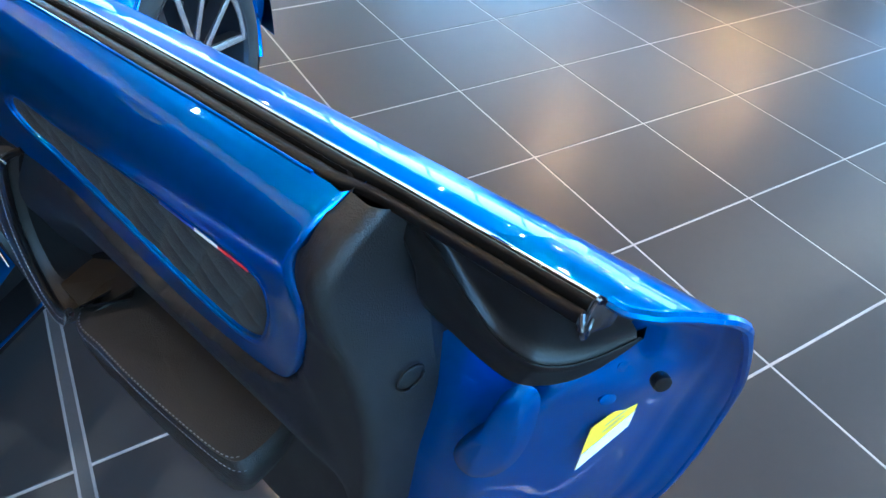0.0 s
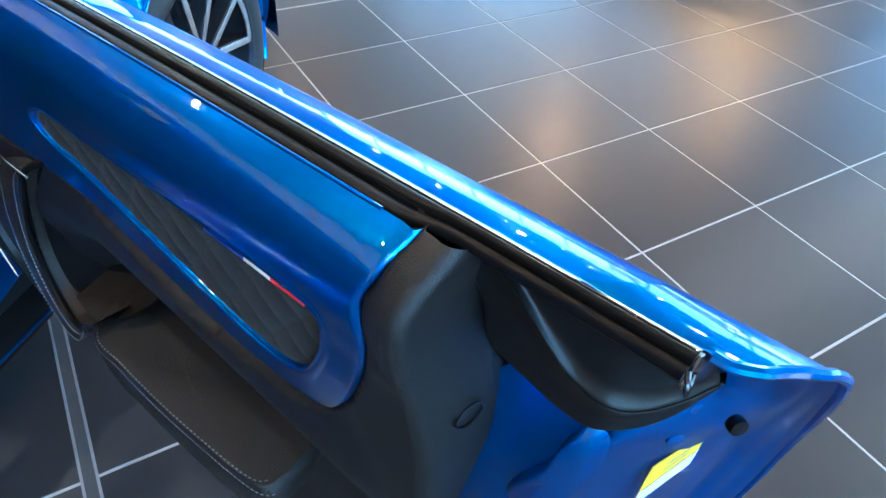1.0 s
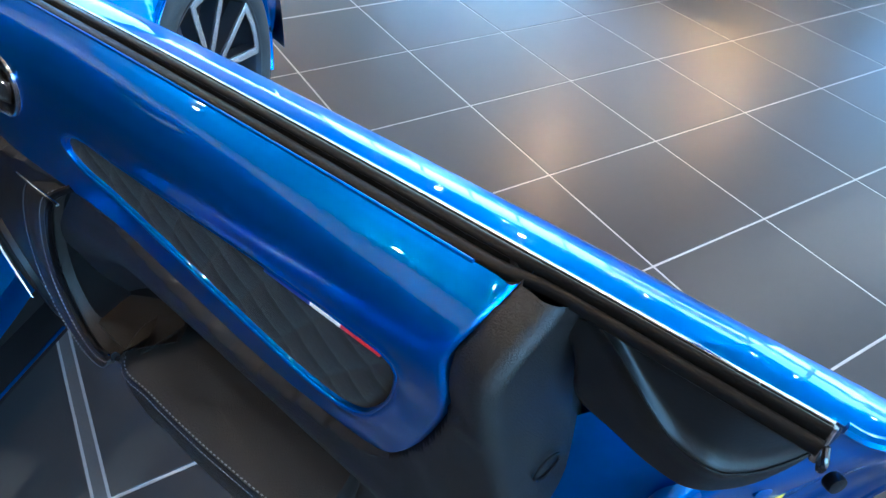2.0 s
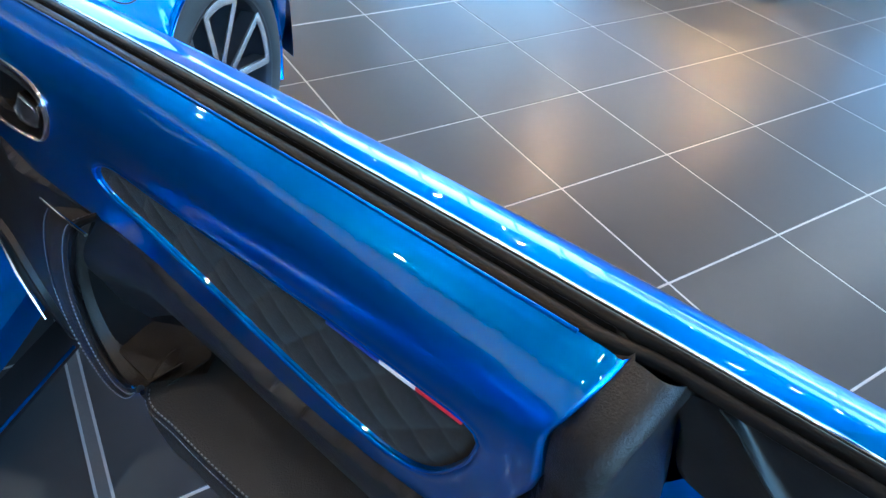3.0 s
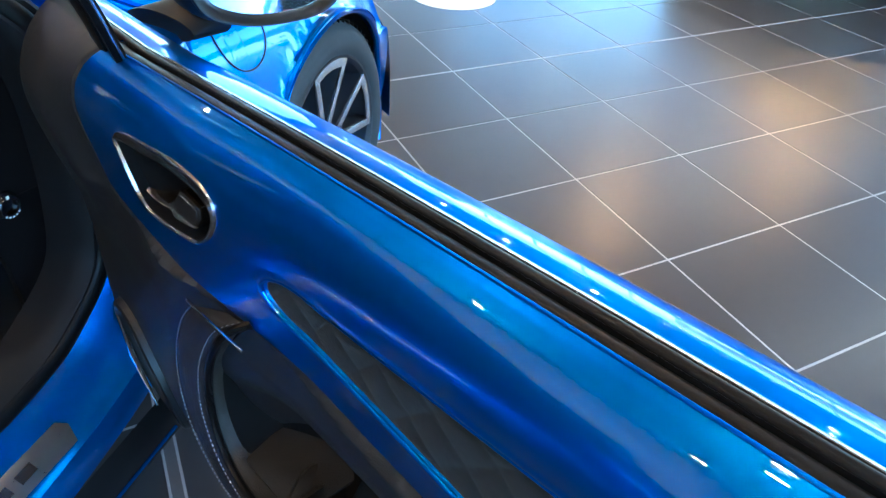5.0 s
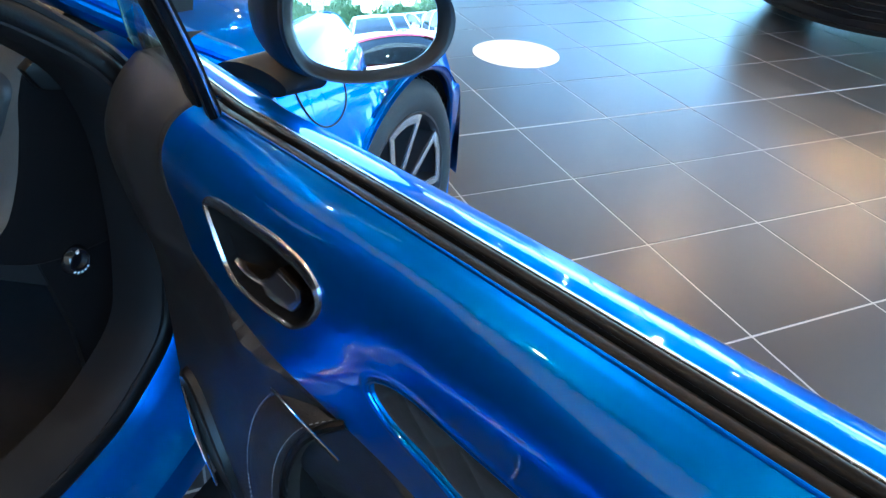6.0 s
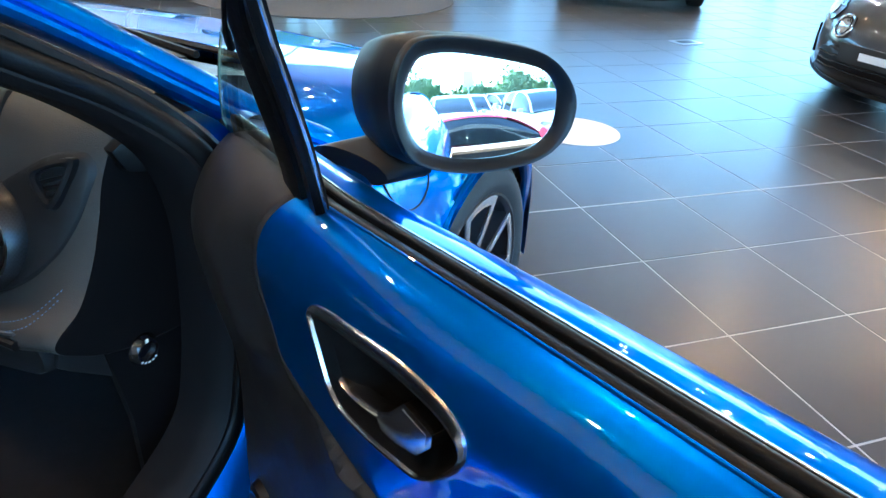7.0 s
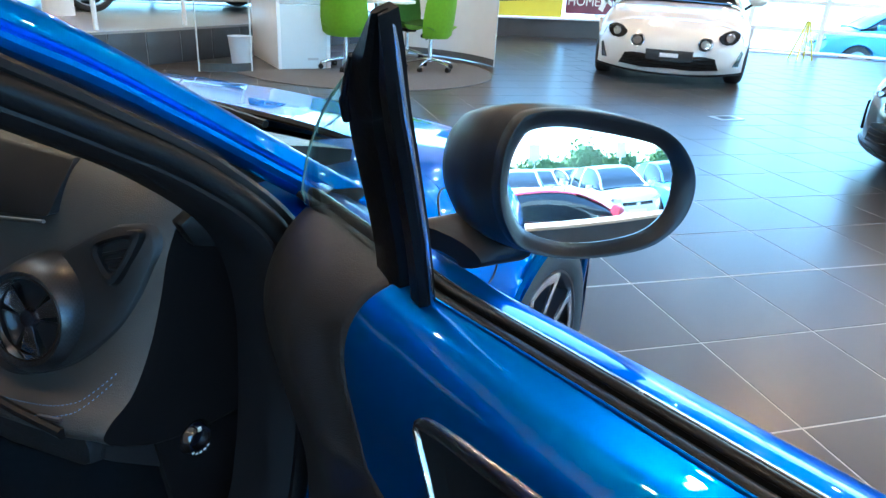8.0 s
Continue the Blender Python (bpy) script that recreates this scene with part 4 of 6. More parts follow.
# section of the outer skin: (v, drop below the seal line, rear end u)
SKIN = [(-0.0278, 0.001, 0.928), (-0.029, 0.0022, 0.936), (-0.033, 0.0026, 0.943), (-0.037, 0.0031, 0.948), (-0.041, 0.0037, 0.951), (-0.045, 0.0046, 0.954), (-0.049, 0.0058, 0.957), (-0.053, 0.0071, 0.960), (-0.057, 0.0086, 0.963), (-0.061, 0.0102, 0.966), (-0.065, 0.0121, 0.968), (-0.069, 0.0145, 0.970), (-0.073, 0.0177, 0.972), (-0.077, 0.0215, 0.9735), (-0.081, 0.0264, 0.975), (-0.096, 0.0495, 0.977), (-0.118, 0.083, 0.978), (-0.142, 0.122, 0.978), (-0.164, 0.175, 0.976), (-0.175, 0.25, 0.972), (-0.176, 0.33, 0.962), (-0.172, 0.42, 0.936), (-0.155, 0.53, 0.895), (-0.125, 0.63, 0.84), (-0.09, 0.70, 0.80)]
skin_line = curve(SKIN, 108)


def skin_u(a, j):
    """a from the front edge to the rear edge; j a step down the section."""
    v, d, u1 = skin_line[j]
    u = -0.30 + (u1 + 0.30) * a
    return D(u, v + 0.03 * max(0.0, (0.12 - u) / 0.42) ** 2 * min(1.0, d / 0.05), ztop(u) - d)


door_at = CAR_M.inverted() @ DOOR_M
door = part("door", grid([[skin_u(i / 60, j) for i in range(61)] for j in range(109)]), BLUE, car, "open door with a glossy blue outer skin", matrix=door_at)

# rear shut face: rolled flange, two steps and a swept inner face
FACE = ((0.0, 0.0), (0.0025, 0.004), (0.001, 0.0075), (-0.005, 0.009), (-0.010, 0.011), (-0.0125, 0.016), (-0.019, 0.0185), (-0.0235, 0.02), (-0.0255, 0.027), (-0.031, 0.033), (-0.036, 0.042), (-0.042, 0.055), (-0.05, 0.073), (-0.064, 0.095), (-0.08, 0.118), (-0.092, 0.138), (-0.097, 0.1455), (-0.103, 0.1485), (-0.112, 0.1495), (-0.14, 0.150), (-0.2, 0.149))
rows = []
for j in range(109):
    p = skin_u(1, j)
    q = max(0.02, min(1.0, max(0.0, (p.y - 0.05) / 0.125) ** 1.6))
    dip = 0.014 * step(0.83, 0.875, p.z) * step(0.085, 0.105, p.y)
    rows.append([Vector((p.x + du * (0.35 + 0.65 * q), p.y - dv * q + dip * step(0.02, 0.055, -du), p.z - 0.0008 * (1 - q))) for du, dv in FACE])
shut = part("shut_face", grid(rows), BLUE, door, "blue painted shut face with a rolled flange", 85)
part("flange_edge", tube([r[1] for r in rows], 0.003, 8), BLUE, door)

# window seal: two rubber lips with a bright outer strip
def seal_line(v, dz, u0=-0.27, u1=0.925, n=60):
    return [D(u0 + (u1 - u0) * i / n, v, ztop(u0 + (u1 - u0) * i / n) + dz) for i in range(n + 1)]


SEAL_SEC = ((-0.0025, -0.006), (-0.002, -0.003), (-0.004, -0.0005), (-0.008, -0.0002), (-0.0115, -0.0015), (-0.0125, -0.004), (-0.0135, -0.0045), (-0.0142, -0.002), (-0.016, 0.0012), (-0.0195, 0.002), (-0.0222, 0.0005), (-0.023, -0.003), (-0.0225, -0.009), (-0.012, -0.0095))
us = [-0.27 + 1.195 * i / 90 for i in range(91)]
seal_sec = [(p.x, p.y) for p in curve([(v, dz, 0) for v, dz in SEAL_SEC], 56, True)]


def seal_v(u, v):
    """The inner lip draws back behind the panel's rear end."""
    k = step(0.765, 0.80, u)
    return v + k * (-0.0225 + (v + 0.0225) * 0.62 - v)


part("window_seal", capped([[D(u, seal_v(u, v), ztop(u) + dz) for v, dz in seal_sec] for u in us]), RUBBER, door, "double-lipped black rubber window seal", 60)
part("seal_trim", capped([[D(u, v, ztop(u) + dz) for v, dz in ((-0.0229, -0.009), (-0.0229, -0.0005), (-0.0238, 0.001), (-0.0255, 0.0008), (-0.0272, -0.0008), (-0.0277, -0.003), (-0.0277, -0.009))] for u in us]), SATINCHROME, door, "thin satin metal strip on the seal", 60)
end = D(0.926, 0, ztop(0.926))
part("seal_end", tube(curve([end + D(0, -0.011, 0.001), end + D(0.003, -0.008, -0.005), end + D(0.003, -0.011, -0.012), end + D(0.002, -0.017, -0.013), end + D(0.001, -0.02, -0.008)], 16), 0.0014, 8), DARKCHROME, door, "curled end of the rubber seal")
part("seal_clip", slab([end + D(-0.002, -0.0215, 0.001), end + D(-0.002, -0.0285, -0.002), end + D(0.002, -0.042, -0.015), end + D(0.001, -0.037, -0.025), end + D(-0.002, -0.022, -0.02), end + D(-0.002, -0.012, -0.012)], (0.003, 0, 0), 0.001), DARKCHROME, door, "grey plastic end clip")

# black latch-side cover under the seal: a flat band below and a dish above its ridge
COVER_LOW = [D(0.804, -0.020, 0.925), D(0.812, -0.021, 0.911), D(0.818, -0.022, 0.897), D(0.821, -0.022, 0.880), D(0.828, -0.023, 0.871), D(0.848, -0.024, 0.866), D(0.872, -0.027, 0.857), D(0.894, -0.030, 0.857), D(0.912, -0.045, 0.862), D(0.924, -0.061, 0.873), D(0.934, -0.078, 0.891)]
COVER_RIDGE = [D(0.825, -0.022, 0.932), D(0.836, -0.023, 0.924), D(0.846, -0.024, 0.914), D(0.858, -0.025, 0.902), D(0.876, -0.027, 0.887), D(0.897, -0.031, 0.881), D(0.910, -0.043, 0.879), D(0.921, -0.057, 0.884), D(0.932, -0.074, 0.894)]
low, ridge = even(curve(COVER_LOW, 80), 60), even(curve(COVER_RIDGE, 80), 60)
roof_line = [D(0.825 + 0.103 * i / 59, -0.016 - 0.006 * i / 59, ztop(0.825 + 0.103 * i / 59) - 0.0045) for i in range(60)]
out = D(0.35, 0.93, -0.1)
rows = [[p - out * 0.014 for p in low], [p - out * 0.002 for p in low]]
for k, o in ((0.03, 0.002), (0.12, 0.0025), (0.5, 0.0015), (0.9, 0.002), (0.97, 0.0035), (1.0, 0.0035)):
    rows.append([a.lerp(b, k) + out * o for a, b in zip(low, ridge)])
for k, o in ((0.04, 0.0015), (0.08, -0.0015), (0.2, -0.004), (0.45, -0.006), (0.75, -0.006), (1.0, -0.004)):
    rows.append([a.lerp(b, k) + out * o for a, b in zip(ridge, roof_line)])
cov = part("latch_cover", grid(rows), SATIN, door, "smooth black plastic cover over the latch end", 60)
part("cover_lip", tube([p + out * 0.0035 for p in ridge], 0.0008, 6), RUBBER, cov)
part("cover_backing", grid([[p - out * 0.016 for p in low], [p - out * 0.008 - D(0, 0, 0.012) for p in roof_line]]), SATIN, cov)

# screw plugs, sticker
part("rubber_plug", disc(D(0.946, -0.09, 0.855), D(0.8, 0.55, 0.2), 0.0058, 0.007, 20, 0.002), RUBBER, door, "black rubber buffer on the shut face")
fn = D(0.80, 0.58, 0.1).normalized()
st = [D(0.912, -0.091, 0.782), D(0.9275, -0.115, 0.816), D(0.927, -0.113, 0.778), D(0.9115, -0.089, 0.731)]
n = fn
sticker = part("sticker", slab([p + n * 0.0125 for p in st], n * 0.0006), STICKERYELLOW, door, "yellow and white paper sticker")
part("white_half", slab([p + n * 0.0133 for p in (st[0].lerp(st[3], 0.62), st[1].lerp(st[2], 0.55), st[2], st[3])], n * 0.0004), WHITEPRINT, sticker)
for k in (0.22, 0.38):
    part("bar", slab([p + n * 0.0133 for p in (st[0].lerp(st[3], k).lerp(st[1].lerp(st[2], k), 0.35), st[0].lerp(st[3], k).lerp(st[1].lerp(st[2], k), 0.75), st[0].lerp(st[3], k + 0.025).lerp(st[1].lerp(st[2], k + 0.025), 0.75), st[0].lerp(st[3], k + 0.025).lerp(st[1].lerp(st[2], k + 0.025), 0.35))], n * 0.0003), SILL, sticker)

# raised pressings and blind studs of the shut face
pad = even(curve([(0.857, 0.745, 0), (0.8665, 0.7735, 0), (0.876, 0.795, 0), (0.8815, 0.822, 0), (0.8905, 0.834, 0), (0.8975, 0.828, 0), (0.8985, 0.805, 0), (0.8965, 0.780, 0), (0.891, 0.757, 0), (0.8805, 0.738, 0), (0.864, 0.731, 0)], 80, True), 60, True)
pad_c = Vector((0.879, 0.781, 0))
part("pressing", grid([[D((pad_c + (p - pad_c) * k).x, v - 0.45 * max(0.0, (pad_c + (p - pad_c) * k).x - 0.874), (pad_c + (p - pad_c) * k).y) for p in pad] for k, v in ((1.2, -0.031), (1.05, -0.0262), (0.97, -0.0245), (0.86, -0.0232), (0.5, -0.0228), (0.002, -0.0228))], True), BLUE, shut, "", 80)
for u, v, z in ((0.926, -0.087, 0.853), (0.924, -0.083, 0.822)):
    part("stud", disc(D(u, v, z) - fn * 0.004, fn, 0.0058, 0.008, 20, 0.002), BLUE, shut)

# blue inner trim panel with the quilted inset and the handle recess
QUILT_LINE = [(0.291, 0.783), (0.296, 0.798), (0.312, 0.809), (0.336, 0.817), (0.385, 0.822), (0.45, 0.832), (0.54, 0.847), (0.63, 0.861), (0.7, 0.868), (0.729, 0.8695), (0.739, 0.862), (0.737, 0.845), (0.729, 0.818), (0.708, 0.778), (0.686, 0.756), (0.655, 0.744), (0.6, 0.740), (0.51, 0.746), (0.44, 0.752), (0.36, 0.758), (0.312, 0.765)]
HANDLE_LINE = [(0.0705, 0.832), (0.092, 0.8405), (0.141, 0.8495), (0.184, 0.856), (0.222, 0.857), (0.24, 0.8535), (0.2495, 0.846), (0.2475, 0.831), (0.232, 0.808), (0.2125, 0.7905), (0.193, 0.786), (0.162, 0.781), (0.13, 0.776), (0.113, 0.776), (0.098, 0.786), (0.088, 0.806), (0.0765, 0.822)]
quilt_poly = [(p.x, p.y) for p in even(curve([(u, z, 0) for u, z in QUILT_LINE], 120, True), 120, True)]
handle_poly = [(p.x, p.y) for p in even(curve([(u, z, 0) for u, z in HANDLE_LINE], 100, True), 100, True)]


def signed(poly, u, z):
    """Distance to an outline, negative inside it."""
    best, ins = 9.0, False
    x0, y0 = poly[-1]
    for x1, y1 in poly:
        dx, dy = x1 - x0, y1 - y0
        t = max(0.0, min(1.0, ((u - x0) * dx + (z - y0) * dy) / (dx * dx + dy * dy)))
        best = min(best, (u - x0 - t * dx) ** 2 + (z - y0 - t * dy) ** 2)
        if (y0 > z) != (y1 > z) and u < x0 + (z - y0) / (y1 - y0) * dx:
            ins = not ins
        x0, y0 = x1, y1
    return -math.sqrt(best) if ins else math.sqrt(best)


TRIM_D = (0.0, 0.003, 0.012, 0.03, 0.05, 0.075, 0.1, 0.14, 0.18, 0.21, 0.25)
TRIM_V = (0.0, 0.005, 0.017, 0.029, 0.033, 0.031, 0.0275, 0.0235, 0.0195, 0.0165, 0.013)
TRIM_V_FRONT = (0.0, 0.005, 0.02, 0.037, 0.046, 0.048, 0.047, 0.046, 0.044, 0.038, 0.034)


def trim_v(u, z):
    d = ztop(u) - z
    k = step(0.36, 0.14, u)
    return f1(TRIM_D, TRIM_V, d) * (1 - k) + f1(TRIM_D, TRIM_V_FRONT, d) * k


def trim_low(u):
    return f1((-0.1, 0.0, 0.1, 0.2, 0.28, 0.36, 0.45, 0.56, 0.64, 0.69, 0.722, 0.75, 0.77, 0.79), (0.736, 0.733, 0.727, 0.722, 0.708, 0.697, 0.694, 0.692, 0.706, 0.7205, 0.74, 0.784, 0.837, 0.89), u)


def trim_front(z):
    return f1((0.733, 0.742, 0.76, 0.80, 0.85, 0.876), (0.01, -0.002, -0.014, -0.037, -0.047, -0.036), z)


def trim_rear(z):
    return f1((0.692, 0.706, 0.7205, 0.74, 0.784, 0.837, 0.86, 0.876, 0.8985, 0.908, 0.922, 0.935, 0.945), (0.56, 0.64, 0.69, 0.722, 0.75, 0.77, 0.7755, 0.776, 0.7735, 0.775, 0.78, 0.784, 0.786), z)


def recess(u, z):
    """How far the panel dips round the inset, with a rolled lip, and behind the handle."""
    v = 0.0
    s = signed(quilt_poly, u, z) if 0.25 < u < 0.79 and 0.70 < z < 0.91 else 1.0
    if s < 0.03:
        v += 0.0008 * math.exp(-((s - 0.004) / 0.003) ** 2) - 0.0052 * step(0.001, -0.002, s)
    s = signed(handle_poly, u, z) if 0.03 < u < 0.30 and 0.74 < z < 0.90 else 1.0
    if s < 0.02:
        v -= 0.05 * step(-0.001, -0.006, s)
    return v


flat = lambda pts, n: even(curve([(u, z, 0) for u, z in pts], 200), n)
NA, NB = 460, 150
edge_top = [Vector((-0.036 + 0.822 * i / NA, ztop(-0.036 + 0.822 * i / NA), 0)) for i in range(NA + 1)]
edge_low = flat([(-0.002, 0.742), (0.02, 0.735), (0.1, 0.727), (0.2, 0.722), (0.28, 0.708), (0.36, 0.697), (0.45, 0.694), (0.56, 0.692), (0.64, 0.706), (0.69, 0.7205), (0.715, 0.734)], NA + 1)
edge_front = flat([(-0.036, ztop(-0.036)), (-0.047, 0.85), (-0.037, 0.80), (-0.014, 0.76), (-0.002, 0.742)], NB + 1)
edge_rear = flat([(0.786, ztop(0.786)), (0.784, 0.935), (0.78, 0.922), (0.775, 0.908), (0.7735, 0.8985), (0.776, 0.876), (0.7755, 0.86), (0.77, 0.837), (0.75, 0.784), (0.73, 0.748), (0.715, 0.734)], NB + 1)
rows = []
for j in range(NB + 1):
    b = j / NB
    row = []
    for i in range(NA + 1):
        a = i / NA
        p = edge_top[i] * (1 - b) + edge_low[i] * b + edge_front[j] * (1 - a) + edge_rear[j] * a
        p -= (edge_top[0] * (1 - a) + edge_top[-1] * a) * (1 - b) + (edge_low[0] * (1 - a) + edge_low[-1] * a) * b
        rim = min(a * 0.83, (1 - a) * 0.83, (1 - b) * 0.2)
        row.append(D(p.x, trim_v(p.x, p.y) + recess(p.x, p.y) - 0.004 * (1 - math.sqrt(max(0.0, 1 - (1 - min(1.0, rim / 0.004)) ** 2))), p.y - 0.002 * step(0.776, 0.786, p.x) * step(0.025, 0.0, ztop(p.x) - p.y)))
    rows.append(row)
trim = part("trim_panel", grid(rows), BLUE, door, "glossy blue painted upper door panel", 50)
border = [r[0] for r in rows] + rows[-1][1:] + [r[-1] for r in reversed(rows[:-1])]
part("trim_edge", grid([border, [p + D(0, -0.014, 0) for p in border]]), BLUE, door)

part("trim_bead", tube([D(p.x, 0.0004, p.y + 0.0002) for p in edge_top[2:-14:4]], 0.0012, 8), BLUE, door)

part("inset_lip", tube([D(u, trim_v(u, z) - 0.0007, z) for u, z in quilt_poly], 0.0017, 8, loop=True, up=(0, 1, 0)), BLUE, door)

# quilted inset
rows = []
for j in range(61):
    row = []
    for i in range(221):
        u = 0.285 + 0.465 * i / 220
        z = 0.730 + 0.145 * j / 60
        row.append((u, z))
    rows.append(row)
bm = bmesh.new()
vs = {}
for j, row in enumerate(rows):
    for i, (u, z) in enumerate(row):
        edge = signed(quilt_poly, u, z)
        if edge < 0.002:
            a, b = (u * 0.85 + z * 0.9) / 0.05, (u * 0.95 - z * 0.75) / 0.05
            puff = (abs(math.sin(math.pi * a)) * abs(math.sin(math.pi * b))) ** 0.4
            vs[i, j] = bm.verts.new(D(u, trim_v(u, z) - 0.0046 + 0.0042 * puff * step(0.0, -0.014, edge), z))
for i, j in list(vs):
    q = [vs.get(k) for k in ((i, j), (i + 1, j), (i + 1, j + 1), (i, j + 1))]
    if all(q):
        bm.faces.new(q)
quilt = part("quilted_inset", bm, QUILT, door, "dark grey diamond-quilted microfibre inset", 80)
# small three-coloured metal tag along the inset's upper edge
for a, b, m in ((0.618, 0.6655, FLAGBLUE), (0.6655, 0.6945, FLAGWHITE), (0.6945, 0.7285, FLAGRED)):
    zf = lambda u: 0.8575 + (u - 0.626) * 0.098
    part("tag_stripe", slab([D(a, trim_v(a, zf(a)) - 0.0006, zf(a) + 0.0015), D(b, trim_v(b, zf(b)) - 0.0006, zf(b) + 0.0015), D(b, trim_v(b, zf(b)) - 0.0002, zf(b) - 0.0012), D(a, trim_v(a, zf(a)) - 0.0002, zf(a) - 0.0012)], D(0, 0.0015, 0.0), 0.0003), m, quilt, "enamelled tag stripe")

# inner door handle: chrome surround, dark bowl, lever
hc = (0.165, 0.818)


def handle_pt(u, z, s, off):
    uu, zz = hc[0] + (u - hc[0]) * s, hc[1] + (z - hc[1]) * s
    return D(uu, trim_v(uu, zz) + off, zz)


def handle_ring(gap, off):
    """The handle's outline drawn in by gap, off above the panel."""
    n = len(handle_poly)
    out = []
    for i, (u, z) in enumerate(handle_poly):
        (a, b), (c, d) = handle_poly[i - 2], handle_poly[(i + 2) % n]
        e = Vector((c - a, d - b)).normalized()
        w = 0.5 + 0.8 * max(0.0, e.x)  # the upper edge is the broadest
        uu, zz = u + e.y * gap * w, z - e.x * gap * w
        out.append(D(uu, trim_v(uu, zz) + off, zz))
    return out


handle = part("handle_surround", grid([handle_ring(g, o) for g, o in ((-0.003, -0.004), (-0.0026, 0.0022), (0.0004, 0.004), (0.0028, 0.0034), (0.0042, 0.001), (0.0046, -0.001))], True), SMOKED, door, "smoked chrome surround of the inner handle")
part("bowl", grid([handle_ring(0.0043, 0.0006), handle_ring(0.0065, -0.004), handle_ring(0.009, -0.009)] + [[handle_pt(u, z, s, o) for u, z in handle_poly] for s, o in ((0.78, -0.018), (0.6, -0.03), (0.3, -0.033), (0.02, -0.034))], True), HOLLOW, handle, "matt black bowl behind the handle")
band = even(curve([(0.082, 0.803, 0), (0.092, 0.789, 0), (0.112, 0.783, 0), (0.138, 0.787, 0), (0.168, 0.797, 0)], 40), 24)
rows = []
for i, p in enumerate(band):
    w = 0.002 + 0.005 * i / 23
    rows.append([D(p.x + o * 0.5, trim_v(p.x, p.y) + d, p.y + o) for o, d in ((-0.002, -0.024), (0.0, -0.012), (0.001, -0.006), (w * 0.5, -0.005), (w, -0.008), (w + 0.001, -0.02))])
lever = part("lever", grid(rows), SMOKED, handle, "smoked metal pull lever with a square end")
block = [(0.161, 0.805), (0.176, 0.815), (0.1915, 0.8335), (0.219, 0.829), (0.2185, 0.818), (0.203, 0.798), (0.183, 0.791), (0.162, 0.789)]
part("lever_end", slab([D(u, trim_v(u, z) - 0.024, z) for u, z in block], D(0, 0.021, 0), 0.0022), SMOKED, lever)
part("lever_face", slab([D(0.193 + (u - 0.193) * 0.82, trim_v(u, z) - 0.0034, 0.811 + (z - 0.811) * 0.8) for u, z in block], D(0, 0.0012, 0), 0.0005), SATINCHROME, lever)


# black door card below, ahead of and behind the trim


def card_end(z):
    return f1((0.25, 0.45, 0.61, 0.67, 0.73, 0.77, 0.805, 0.84, 0.87, 0.9, 0.945), (0.78, 0.80, 0.8145, 0.820, 0.8275, 0.830, 0.8265, 0.820, 0.8135, 0.812, 0.816), z)


def card_shoulder(z):
    """Where the card's cabin side turns over into its rear end."""
    return f1((0.25, 0.45, 0.61, 0.67, 0.75, 0.80, 0.85, 0.885, 0.91, 0.945), (0.772, 0.792, 0.808, 0.814, 0.822, 0.820, 0.813, 0.8085, 0.8085, 0.812), z)


def card_v(u, z):
    d = ztop(u) - z
    front = f1((0.0, 0.004, 0.02, 0.045, 0.08, 0.13, 0.2, 0.3, 0.4, 0.5, 0.58, 0.66), (-0.001, 0.01, 0.034, 0.055, 0.068, 0.066, 0.055, 0.057, 0.060, 0.050, 0.03, -0.01), d)
    mid = f1((0.0, 0.15, 0.2, 0.225, 0.255, 0.285, 0.32, 0.4, 0.5, 0.66), (-0.005, 0.012, 0.018, 0.021, 0.024, 0.015, -0.012, -0.036, -0.040, -0.045), d)
    rear = f1((0.0, 0.003, 0.012, 0.03, 0.05, 0.075, 0.1, 0.14, 0.2, 0.3, 0.4, 0.66), (0.0, 0.006, 0.0195, 0.034, 0.0375, 0.035, 0.0285, 0.0225, 0.019, 0.016, 0.012, -0.03), d)
    block = f1((0.3, 0.5, 0.6, 0.70, 0.75, 0.80), (0.762, 0.775, 0.785, 0.777, 0.765, 0.745), z)
    k1, k2 = step(0.1, 0.32, u), step(block - 0.035, block + 0.006, u)
    v = front * (1 - k1) + (mid * (1 - k2) + rear * k2) * k1
    if u < -0.1:  # the front end curls back towards the hinge
        t = (-0.1 - u) / 0.18
        v -= 0.05 * t ** 3
    return v


def card_front(z):
    return f1((0.2, 0.3, 0.4, 0.5, 0.6, 0.66, 0.72, 0.76, 0.78, 0.80, 0.82, 0.84, 0.878), (-0.03, -0.055, -0.08, -0.10, -0.105, -0.108, -0.122, -0.147, -0.17, -0.205, -0.235, -0.25, -0.262), z)


